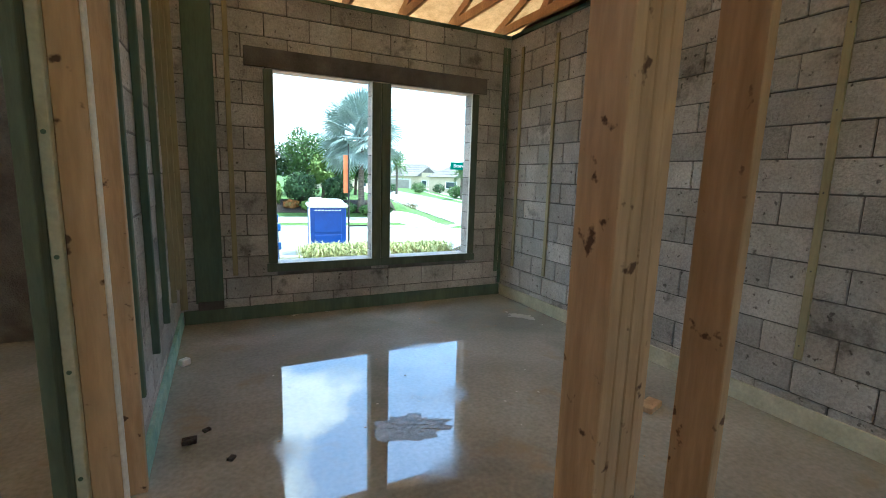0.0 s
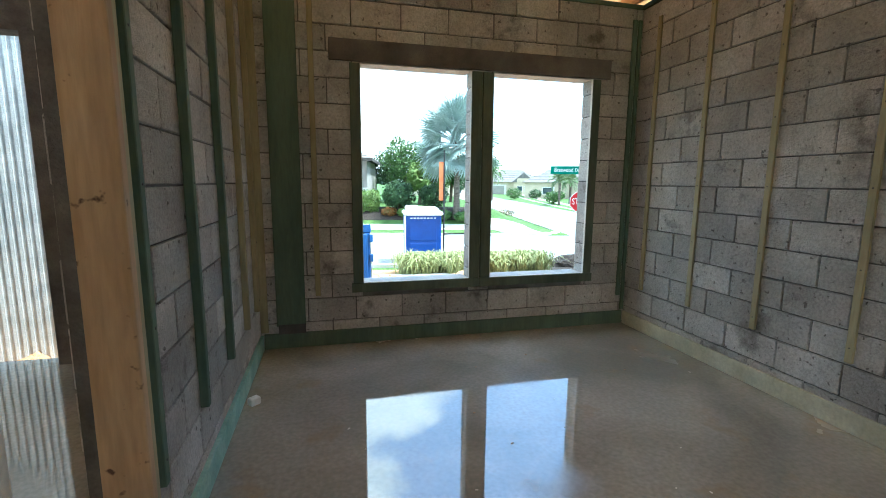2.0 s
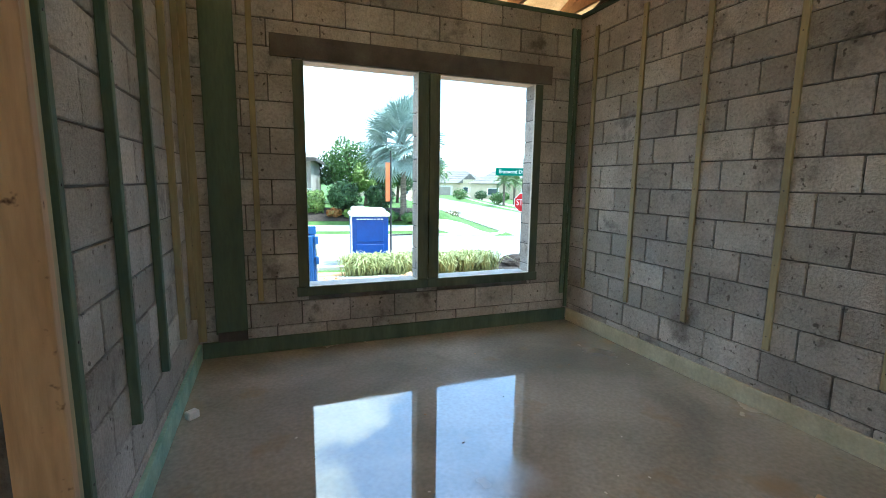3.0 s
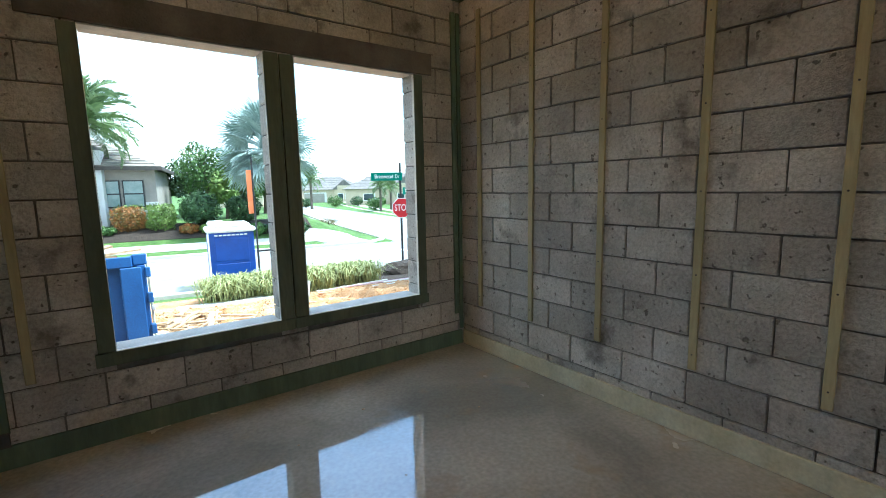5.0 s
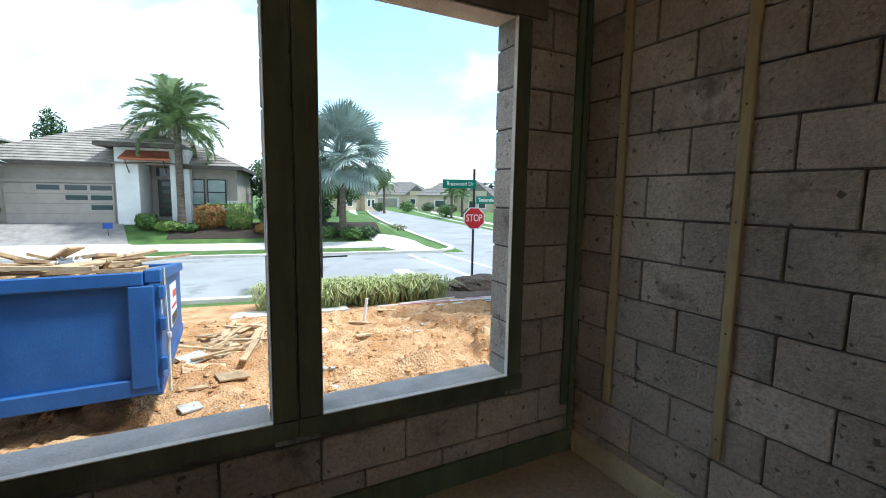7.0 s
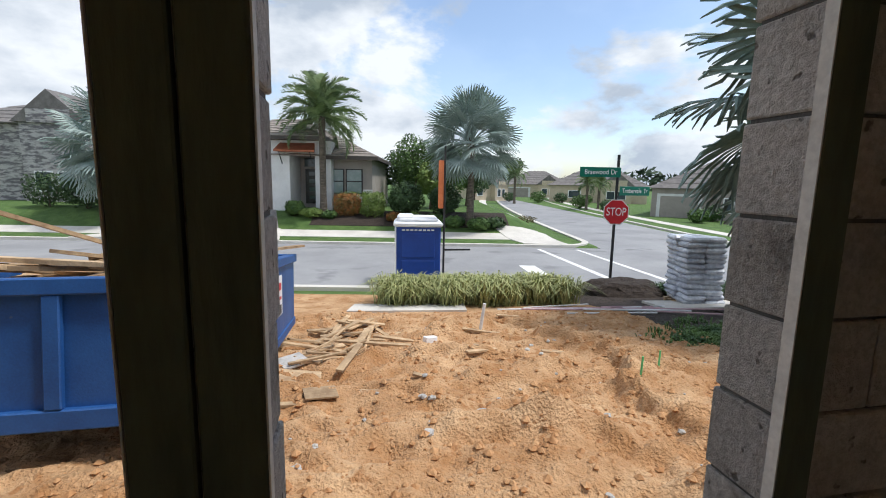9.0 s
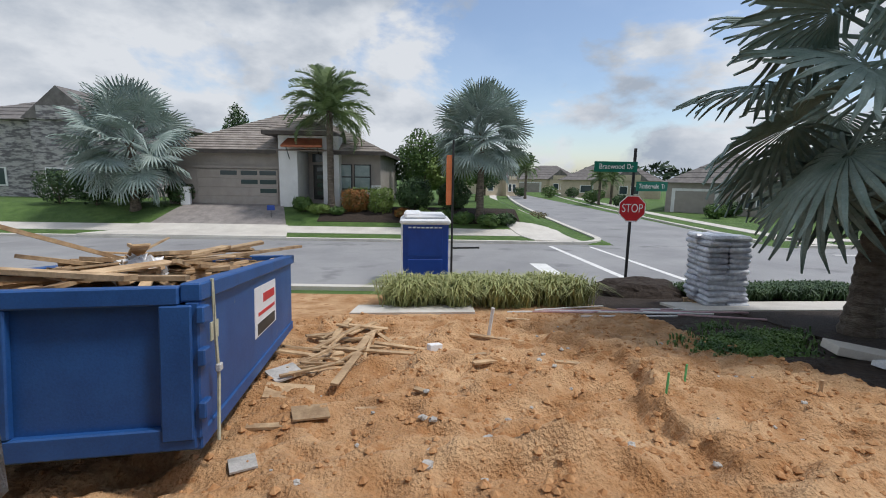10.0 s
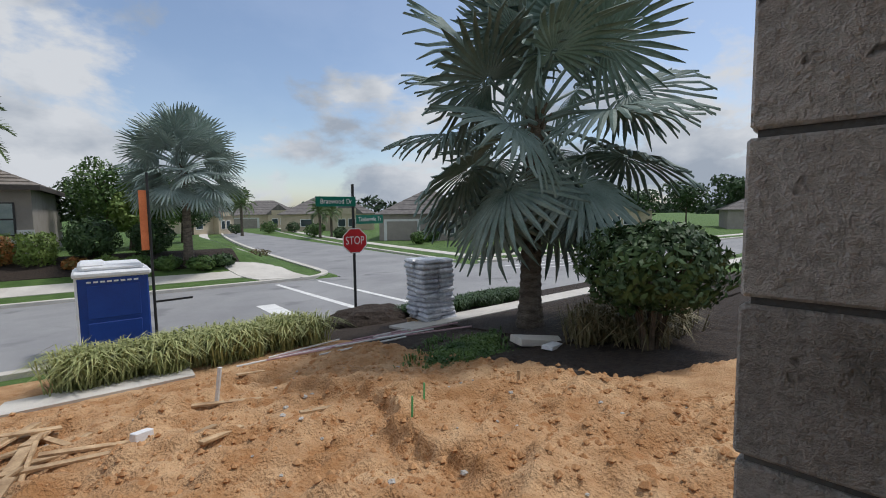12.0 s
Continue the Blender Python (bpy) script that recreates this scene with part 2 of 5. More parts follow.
M_PIPE = mat("pvc_pipe", (0.66, 0.66, 0.64), (0.78, 0.78, 0.76), 4, 0.4, 0.05, 60)
M_PINK = mat("faded_pipe", (0.42, 0.25, 0.27), (0.60, 0.42, 0.44), 4, 0.6, 0.05, 60)
M_LIME = mat("lime_stake", (0.10, 0.42, 0.14), (0.16, 0.55, 0.22), 4, 0.6, 0.05, 60)
M_VENEER = mat("stacked_stone", (0.16, 0.15, 0.16), (0.48, 0.46, 0.45), 1.5, 0.9, 0.8, 9, stretch=(1, 1, 3.5), depth=0.04, edges=(0.42, 0.56))
M_FAR = mat("distant_woods", (0.035, 0.060, 0.035), (0.07, 0.10, 0.06), 0.4, 0.9, 0.5, 3)


def glossy(name, colour, rough, metal=0.0):
    m = bpy.data.materials.new(name)
    m.use_nodes = True
    p = m.node_tree.nodes["Principled BSDF"]
    p.inputs["Base Color"].default_value = (*colour, 1)
    p.inputs["Roughness"].default_value, p.inputs["Metallic"].default_value = rough, metal
    return m


M_GLASS = glossy("window_glass", (0.05, 0.07, 0.08), 0.05)
M_DOORBLACK = glossy("black_door", (0.012, 0.012, 0.014), 0.25)


def wet_floor():
    m = bpy.data.materials.new("wet_concrete_slab")
    m.use_nodes = True
    n, l = m.node_tree.nodes, m.node_tree.links
    p = n["Principled BSDF"]
    g = n.new("ShaderNodeNewGeometry")
    a = n.new("ShaderNodeTexNoise")
    a.inputs["Scale"].default_value, a.inputs["Detail"].default_value, a.inputs["Distortion"].default_value = 0.9, 7, 0.6
    r = n.new("ShaderNodeValToRGB")
    r.color_ramp.elements[0].position, r.color_ramp.elements[1].position = 0.32, 0.70
    r.color_ramp.elements[0].color, r.color_ramp.elements[1].color = (0.22, 0.215, 0.185, 1), (0.45, 0.44, 0.395, 1)
    e = r.color_ramp.elements.new(0.52)
    e.color = (0.345, 0.335, 0.295, 1)
    b = n.new("ShaderNodeTexNoise")
    b.inputs["Scale"].default_value, b.inputs["Detail"].default_value = 40, 5
    mx = n.new("ShaderNodeMix")
    mx.data_type, mx.blend_type = 'RGBA', 'OVERLAY'
    mx.inputs["Factor"].default_value = 0.35
    rust = n.new("ShaderNodeTexNoise")
    rust.inputs["Scale"].default_value, rust.inputs["Detail"].default_value = 2.3, 4
    rr = n.new("ShaderNodeValToRGB")
    rr.color_ramp.elements[0].position, rr.color_ramp.elements[1].position = 0.60, 0.75
    m2 = n.new("ShaderNodeMix")
    m2.data_type = 'RGBA'
    m2.inputs["B"].default_value = (0.33, 0.25, 0.15, 1)
    dry = n.new("ShaderNodeTexNoise")
    dry.inputs["Scale"].default_value, dry.inputs["Detail"].default_value = 1.15, 5
    dr = n.new("ShaderNodeValToRGB")
    dr.color_ramp.elements[0].position, dr.color_ramp.elements[1].position = 0.54, 0.68
    dr.color_ramp.elements[0].color, dr.color_ramp.elements[1].color = (0.03, 0.03, 0.03, 1), (0.30, 0.30, 0.30, 1)
    for t in (a, b, rust, dry):
        l.new(g.outputs["Position"], t.inputs["Vector"])
    l.new(a.outputs["Fac"], r.inputs["Fac"])
    l.new(r.outputs["Color"], mx.inputs["A"])
    l.new(b.outputs["Fac"], mx.inputs["B"])
    l.new(rust.outputs["Fac"], rr.inputs["Fac"])
    l.new(rr.outputs["Color"], m2.inputs["Factor"])
    l.new(mx.outputs["Result"], m2.inputs["A"])
    l.new(m2.outputs["Result"], p.inputs["Base Color"])
    l.new(dry.outputs["Fac"], dr.inputs["Fac"])
    l.new(dr.outputs["Color"], p.inputs["Roughness"])
    p.inputs["IOR"].default_value = 2.4
    return m


M_FLOOR = wet_floor()
M_WETGRIT = mat("wet_grit", (0.20, 0.19, 0.165), (0.32, 0.30, 0.27), 14, 0.2, 0.3, 70)


# ---- mesh helpers ----
def obj(name, bm, material, parent=None, label=""):
    me = bpy.data.meshes.new(name)
    bm.to_mesh(me)
    bm.free()
    for m in (material if isinstance(material, (list, tuple)) else [material]):
        me.materials.append(m)
    ob = new(name, me)
    if parent:
        ob.parent = parent
    if label:
        ob["label"] = label
    return ob


def part(name, bm, material, parent, label=""):
    return obj(name, bm, material, parent, label)


def share(name, me, parent, m):
    ob = new(name, me)
    ob.parent = parent
    ob.matrix_basis = m
    return ob


def thing(name, m, label, category, group=""):
    ob = new(name)
    ob.matrix_basis = m
    return tagged(ob, label, category, group)


def box(bm, x0, x1, y0, y1, z0, z1, bevel=0.0, m=None):
    vs = [bm.verts.new((x, y, z)) for x in (x0, x1) for y in (y0, y1) for z in (z0, z1)]
    fs = [bm.faces.new([vs[i] for i in q]) for q in ((0, 1, 3, 2), (4, 6, 7, 5), (0, 4, 5, 1), (2, 3, 7, 6), (0, 2, 6, 4), (1, 5, 7, 3))]
    if bevel:
        r = bmesh.ops.bevel(bm, geom=list({e for f in fs for e in f.edges}), offset=bevel, segments=1, affect='EDGES')
        vs = list({v for f in r["faces"] for v in f.verts} | {v for v in vs if v.is_valid})
    if m:
        bmesh.ops.transform(bm, matrix=m, verts=vs)
    return bm


def boxed(*a, bevel=0.0, m=None):
    return box(bmesh.new(), *a, bevel=bevel, m=m)


def tube(bm, pts, radii, seg=8, caps=True):
    """A round tapered tube through the points."""
    rings = []
    for i, p in enumerate(pts):
        d = (Vector(pts[min(i + 1, len(pts) - 1)]) - Vector(pts[max(i - 1, 0)])).normalized()
        u = d.orthogonal().normalized()
        w = d.cross(u)
        rings.append([bm.verts.new(Vector(p) + radii[i] * (math.cos(k * math.tau / seg) * u + math.sin(k * math.tau / seg) * w)) for k in range(seg)])
    for i in range(len(rings) - 1):
        best = min(range(seg), key=lambda s: (rings[i + 1][s].co - rings[i][0].co).length)
        for k in range(seg):
            bm.faces.new((rings[i][k], rings[i][(k + 1) % seg], rings[i + 1][(k + 1 + best) % seg], rings[i + 1][(k + best) % seg]))
    if caps:
        bm.faces.new(rings[0][::-1])
        bm.faces.new(rings[-1])
    return bm


def leafy(centre, radii, count, size, seed, fill=0.35, bm=None, squareness=2.0):
    """A crown of small leaves, denser at its uneven outside."""
    rnd = random.Random(seed)
    bm = bm or bmesh.new()
    c = Vector(centre)
    for _ in range(count):
        d = Vector((rnd.gauss(0, 1), rnd.gauss(0, 1), rnd.gauss(0, 1))).normalized()
        if squareness > 2:
            k = (abs(d.x) ** squareness + abs(d.y) ** squareness + abs(d.z) ** squareness) ** (-1 / squareness)
            d = d * k
        wob = 0.86 + 0.28 * noise.noise(d * 2.3 + Vector((seed * 1.7, 0, 0)))
        rr = (1 - fill * rnd.random() ** 2) * wob
        p = c + Vector((d.x * radii[0], d.y * radii[1], d.z * radii[2])) * rr
        n = (d + 0.9 * Vector((rnd.uniform(-1, 1), rnd.uniform(-1, 1), rnd.uniform(-1, 1)))).normalized()
        u = n.orthogonal().normalized()
        u = Matrix.Rotation(rnd.uniform(0, 6.3), 3, n) @ u
        w = n.cross(u)
        s = size * rnd.uniform(0.6, 1.3)
        vs = [bm.verts.new(p + a * s * u + b * s * w) for a, b in ((-1, 0), (0, -0.45), (1, 0), (0, 0.45))]
        bm.faces.new(vs)
    return bm


def text(name, words, size, m, material, parent, width=0.0, extrude=0.004):
    cu = bpy.data.curves.new(name, 'FONT')
    cu.body, cu.size, cu.extrude = words, size, extrude
    cu.align_x, cu.align_y = 'CENTER', 'CENTER'
    tmp = bpy.data.objects.new(name, cu)
    me = bpy.data.meshes.new_from_object(tmp)
    bpy.data.objects.remove(tmp)
    if width:
        xs = [v.co.x for v in me.vertices]
        k = width / (max(xs) - min(xs))
        for v in me.vertices:
            v.co.x *= k
    me.materials.append(material)
    ob = new(name, me)
    ob.parent = parent
    ob.matrix_basis = m
    return ob


# ---- the street's own frame: u along the kerb, v across it ----
STREET = pose(6.0, 17.3, 0, 0, 0, -9.5)
TO_STREET = STREET.inverted()


def smooth(a, b, x):
    t = min(1.0, max(0.0, (x - a) / (b - a)))
    return t * t * (3 - 2 * t)


def height(u, v):
    """The lie of the land."""
    p = STREET @ Vector((u, v, 0))
    lot = -0.42 - 0.123 * (max(p.y, 5.0) - 5.04)
    road = -1.86
    lot = max(lot, road) if v < -0.2 else road
    rise = (-1.68 + 1.22 * smooth(11.0, 16.2, v)) if v > 9.6 else road
    side = 1 - smooth(2.5, 6.5, u)
    flat = -1.72 if u > 15.0 or v < 9.6 else -1.78
    far = rise * side + flat * (1 - side) if v > 9.6 else road
    if v > 40:
        far = far * (1 - smooth(40, 70, v)) + -1.75 * smooth(40, 70, v)
    return lot if v < 0 else far


# ---- room ----
FLOOR = -0.045
XL, XR, YW, T = -0.38, 3.135, 4.87, 0.17
Y_OUT = YW + T
Z0, COURSE, BLOCK = 0.135, 0.2045, 0.409
TOP = Z0 + 14 * COURSE
OPEN = ((0.487, 1.452), (1.655, 2.637))
ZS, ZT = 0.50, 2.34

tagged(obj("floor", boxed(-4.0, XR + T, -3.0, Y_OUT - 0.005, -1.4, FLOOR), M_FLOOR), "wet stained concrete slab with standing water", "floor", kind="structure")


def wall_core(name, pieces, label):
    bm = bmesh.new()
    for q in pieces:
        box(bm, *q)
    return tagged(obj(name, bm, M_MORTAR), label, "wall", kind="structure")


i = 0.015
wall_front = wall_core("wall_front", [
    (XL - T, XR + T, YW + i, Y_OUT - i, -1.4, ZS - 0.05),
    (XL - T, XR + T, YW + i, Y_OUT - i, ZT + 0.01, TOP),
    (XL - T, OPEN[0][0] - i, YW + i, Y_OUT - i, ZS - 0.05, ZT + 0.01),
    (OPEN[0][1] + i, OPEN[1][0] - i, YW + i, Y_OUT - i, ZS - 0.05, ZT + 0.01),
    (OPEN[1][1] + i, XR + T, YW + i, Y_OUT - i, ZS - 0.05, ZT + 0.01)], "bare concrete block wall with a twin window opening")
wall_right = wall_core("wall_right", [(XR + i, XR + T - i, -0.3, YW + i - 0.002, -1.4, TOP), (XR + i, XR + T - i, -3.0, -0.3, -1.4, TOP)], "bare concrete block wall with wooden furring strips")
wall_left = wall_core("wall_left", [(XL - T + i, XL - i, 2.43, YW + i - 0.002, -1.4, TOP)], "bare concrete block wall with wooden furring strips")
wall_hall = wall_core("wall_hall", [(-4.0, -2.45, YW, Y_OUT, -1.4, TOP), (-1.85, XL - T - 0.003, YW, Y_OUT, -1.4, TOP), (-2.45, -1.85, YW, Y_OUT, 2.4, TOP)], "bare block wall of the entry with a doorway")
# unseen back wall; its opening is added and sized to light the room
wall_back = wall_core("wall_back", [(x0, x1, -3.2, -3.0, -1.4, 2.6) for x0, x1 in ((-4.0, 0.9), (2.2, XR + T))] + [(-4.0, XR + T, -3.2, -3.0, 2.6, TOP), (-4.0, XR + T, -3.2, -3.0, -1.4, FLOOR)], "unseen back wall with an opening added to let light in")
wall_west = wall_core("wall_west", [(-4.2, -4.0, -3.2, Y_OUT, -1.4, TOP)], "plain block wall closing the house")

def block_mesh(length, h, depth, name):
    bm = bmesh.new()
    box(bm, -length / 2, length / 2, 0, depth, 0, h, bevel=0.004)
    me = bpy.data.meshes.new(name)
    bm.to_mesh(me)
    bm.free()
    me.materials.append(M_BLOCK)
    return me


BLOCKS = {}


def lay(parent, a0, a1, holes, place, zoff=0.0, courses=14, shift=0.0):
    """Running bond from a0 to a1; holes: (a, b, z0, z1); place(a, z) gives a block's pose."""
    rnd = random.Random(len(parent.name))
    for k in range(-1, courses):
        z = Z0 + zoff + k * COURSE
        h = COURSE - 0.010
        a = a0 - (0 if k % 2 else BLOCK / 2) - shift
        while a < a1 - 0.02:
            spans = [(max(a, a0), min(a + BLOCK, a1))]
            for ha, hb, hz0, hz1 in holes:
                if z + h > hz0 + 0.03 and z < hz1 - 0.03:
                    out = []
                    for s, e in spans:
                        if e <= ha or s >= hb:
                            out.append((s, e))
                        else:
                            if s < ha:
                                out.append((s, ha))
                            if e > hb:
                                out.append((hb, e))
                    spans = out
            for s, e in spans:
                if e - s < 0.03:
                    continue
                key = round(e - s - 0.010, 3)
                if key not in BLOCKS:
                    BLOCKS[key] = block_mesh(key, h, T - 0.004, "block")
                wob = pose(rnd.uniform(-.001, .001), rnd.uniform(-.004, .002), 0, 0, 0, rnd.uniform(-.25, .25))
                share("block", BLOCKS[key], parent, place((s + e) / 2, z + 0.005) @ wob)
            a += BLOCK


def lumber(name, a, material, label, category="board", group="", bevel=0.003):
    """One straight board, given by its box."""
    bm = boxed(*a, bevel=bevel)
    return tagged(obj(name, bm, material), label, category, group)


# furring strips
for y in (4.60, 4.008, 3.399, 2.776, 2.17, 1.56, 0.95):
    lumber("furring_strip", (XR - 0.02, XR - 0.001, y - 0.022, y + 0.022, 0.36, 2.86), M_STRIP, "narrow greenish treated furring strip nailed to block wall", "furring strip", "furring strips")
# left wall: nearer strips get the dark green to imitate their shaded near sides
for y in (4.62, 4.17, 3.64, 3.07, 2.51):
    lumber("furring_strip", (XL + 0.001, XL + 0.04, y - 0.019, y + 0.019, 0.36, 2.9), M_GREEN if y < 3.8 else M_STRIP, "narrow treated furring strip nailed to block wall", "furring strip", "furring strips")
for x, w, z0, mt in ((0.10, 0.022, 0.4, M_STRIP), (-0.345, 0.03, 0.1, M_STRIP), (3.055, 0.022, 0.25, M_GREEN), (3.108, 0.018, 0.1, M_GREEN)):
    lumber("furring_strip", (x - w, x + w, YW - 0.022, YW - 0.001, z0, 2.9), mt, "narrow treated furring strip beside the window", "furring strip", "furring strips")
lumber("green_board", (-0.245, -0.01, YW - 0.024, YW - 0.001, 0.15, 2.86), M_GREEN, "wide green treated board upright on the block wall", "board")
# plates along the floor
tagged(obj("baseboard", boxed(XR - 0.022, XR - 0.001, -2.9, YW - 0.03, FLOOR, 0.085, bevel=0.003), M_PLATE), "pale treated wood plate along the floor", "baseboard", kind="structure")
tagged(obj("baseboard", boxed(XL + 0.03, XR - 0.024, YW - 0.024, YW - 0.001, FLOOR, 0.085, bevel=0.003), M_GREEN), "green treated wood plate along the floor", "baseboard", kind="structure")
tagged(obj("baseboard", boxed(XL + 0.001, XL + 0.028, 2.44, YW - 0.03, FLOOR, 0.085, bevel=0.003), M_TEAL), "teal treated wood plate along the floor", "baseboard", kind="structure")
tagged(obj("trim", boxed(XL - T, XR + T, YW - 0.01, Y_OUT, TOP + 0.002, TOP + 0.042, bevel=0.003), M_GREEN), "green treated sill plate on the wall head", "wall plate", kind="structure")
tagged(obj("trim", boxed(XR - 0.01, XR + T, -3.0, YW - 0.015, TOP + 0.002, TOP + 0.042, bevel=0.003), M_GREEN), "green treated sill plate on the wall head", "wall plate", kind="structure")

# window bucks, lintel, sill
for k, (a, b) in enumerate(OPEN):
    w = thing(f"window_{k + 1}", pose((a + b) / 2, YW, ZS), "rough window opening framed with treated wood", "window")
    w["kind"] = "structure"
    hw = (b - a) / 2
    part("sill", boxed(-hw + 0.002, hw - 0.002, 0.004, T + 0.012, -0.045, 0.0, bevel=0.004), M_SILL, w, "rough grey concrete sill")
    part("sill_board", boxed(-hw - 0.10, hw + 0.10, -0.024, -0.001, -0.085, -0.004, bevel=0.003), M_BUCK, w)
    outer = -1 if k == 0 else 1
    x0, x1 = sorted((outer * hw, outer * (hw + 0.085)))
    part("side_board", boxed(x0, x1, -0.024, -0.001, 0.0, ZT - ZS - 0.002, bevel=0.003), M_BUCK, w)
    x0, x1 = sorted((-outer * (hw + 0.002), -outer * (hw + 0.098)))
    part("mullion_board", boxed(x0, x1, -0.026, -0.001, 0.0, ZT - ZS - 0.002, bevel=0.004), M_BUCK, w)
    # thin pale strips colour the dark boards' edges as if daylight hit them
    part("sill_edge", boxed(-hw + 0.002, hw - 0.002, -0.026, 0.003, -0.003, 0.002), M_PALE, w, "edge of the sill board coloured pale as if daylit")
    for x in (-hw, hw - 0.003):
        part("side_edge", boxed(x, x + 0.003, -0.023, 0.003, 0.003, ZT - ZS - 0.004), M_PALE, w, "edge of the side board coloured pale as if daylit")
    part("head_edge", boxed(-hw + 0.002, hw - 0.002, 0.004, T, ZT - ZS, ZT - ZS + 0.009), M_SILL, w)
tagged(obj("lintel", boxed(0.24, 2.83, YW - 0.010, YW + 0.0065, ZT + 0.012, ZT + 0.185, bevel=0.004), M_LINTEL), "dark precast concrete lintel over the window", "lintel", kind="structure")

# the stud partition with its door opening
for x0 in (0.800, 0.838, 0.877, 0.915, 1.267):
    lumber("stud", (x0, x0 + 0.037, 0.905, 1.045, FLOOR + 0.04, TOP), M_STUD, "knotty pine stud of an open partition", "stud", "partition studs")
lumber("bottom_plate", (0.80, 1.6, 0.905, 1.045, FLOOR + 0.001, FLOOR + 0.039), M_GREEN, "treated plate under the studs", "plate")
lumber("top_plate", (-0.6, XR - 0.03, 0.905, 1.045, TOP + 0.002, TOP + 0.04), M_STUD, "pine plate over the studs", "plate")
for x0, x1, y0, y1, mt in ((XL - 0.10, XL + 0.035, 2.388, 2.426, M_STUD), (-0.368, -0.292, 1.685, 1.722, M_STUD), (-0.43, -0.397, 1.60, 1.722, M_BUCK)):
    lumber("stud", (x0, x1, y0, y1, FLOOR, TOP), mt, "knotty pine stud beside the block wall", "stud", "hall studs")
lumber("primed_strip", (-0.2915, -0.283, 1.683, 1.724, FLOOR, TOP), M_PALE, "thin white primed strip on a stud edge", "trim strip")
nailer = lumber("screwed_board", (-0.396, -0.369, 1.66, 1.70, FLOOR, TOP), M_PLATE, "pale treated board fixed with green screws", "board")
for k in range(9):
    head = bmesh.new()
    bmesh.ops.create_cone(head, cap_ends=True, segments=10, radius1=0.007, radius2=0.005, depth=0.005, matrix=pose(-0.383, 1.659, 0.2 + 0.32 * k, 90, 0, 0))
    part("screw_head", head, M_GREEN, nailer)
lumber("edge_board", (XL + 0.002, XL + 0.030, 2.428, 2.465, FLOOR, TOP), M_STRIP, "green treated board on the end of the block wall", "board")

# roof: deck, trusses
deck = bmesh.new()
SL = 0.36
vs = [deck.verts.new(p) for p in ((-4.8, 5.2, TOP + 0.10), (3.5, 5.2, TOP + 0.10), (3.5, 0.5, TOP + 0.10 + 4.7 * SL), (-4.8, 0.5, TOP + 0.10 + 4.7 * SL), (3.5, -3.8, TOP + 0.24), (-4.8, -3.8, TOP + 0.24))]
deck.faces.new((vs[0], vs[1], vs[2], vs[3]))
deck.faces.new((vs[3], vs[2], vs[4], vs[5]))
bmesh.ops.solidify(deck, geom=deck.faces[:], thickness=-0.02)
tagged(obj("ceiling", deck, M_DECK), "bare orange roof sheathing on trusses", "roof deck", kind="structure")
truss = thing("roof_truss", pose(0, 0, TOP + 0.045), "bare lumber roof truss with plated joints", "roof truss", "roof trusses")
part("bottom_chord", boxed(-0.019, 0.019, -3.1, Y_OUT, 0.0, 0.089), M_TRUSS, truss)


def beam(p, q, w=0.038, h=0.089):
    p, q = Vector(p), Vector(q)
    d = q - p
    return boxed(-w / 2, w / 2, 0, d.length, -h / 2, h / 2, m=Matrix.Translation(p) @ d.to_track_quat('Y', 'Z').to_matrix().to_4x4())


part("top_chord", beam((0, Y_OUT + 0.1, 0.04), (0, 0.55, 1.66)), M_TRUSS, truss)
for y0, y1 in ((4.2, 3.6), (2.4, 3.6), (2.4, 1.6), (0.5, 1.6)):
    part("web", beam((0, y0, 0.05), (0, y1, 0.16 + (Y_OUT - y1) * SL)), M_TRUSS, truss)
for k in range(-6, 6):
    if k:
        copy_thing(truss, pose(0.61 * k, 0, TOP + 0.045))
gable = bmesh.new()
gv = [gable.verts.new((XR + T + 0.02, *p)) for p in ((Y_OUT, TOP + 0.05), (-3.1, TOP + 0.05), (-3.1, TOP + 0.45), (0.5, TOP + 1.72), (Y_OUT, TOP + 0.12))]
gable.faces.new(gv)
bmesh.ops.solidify(gable, geom=gable.faces[:], thickness=0.02)
tagged(obj("wall_gable", gable, M_DECK), "orange sheathing closing the roof end", "wall", kind="structure")

# ---- ground: one sheet to the horizon ----
us = np.concatenate([-np.geomspace(900, 9.2, 24), np.arange(-9.0, -6.6, 0.1), np.arange(-6.5, 3.2, 0.036), np.arange(3.22, 9.5, 0.1), np.arange(9.6, 12, 0.2), np.geomspace(12.2, 900, 26)])
vs_ = np.concatenate([-np.geomspace(900, 16, 14), np.arange(-15.5, -11.6, 0.1), np.arange(-11.5, -3.0, 0.036), np.arange(-2.98, -0.6, 0.1), np.arange(-0.55, 20, 0.5), np.geomspace(20.5, 1200, 34)])


def ridge(x, y, x0, y0, x1, y1, h, w):
    """A long heap of sand between two points."""
    dx, dy = x1 - x0, y1 - y0
    t = max(0.0, min(1.0, ((x - x0) * dx + (y - y0) * dy) / (dx * dx + dy * dy)))
    d = math.hypot(x - x0 - t * dx, y - y0 - t * dy) / w
    return h * math.exp(-d * d) * (0.65 + 0.7 * noise.noise(Vector((x * 2.3, y * 2.3, 4))) + 0.25 * math.sin(math.pi * t)) if d < 3 else 0.0


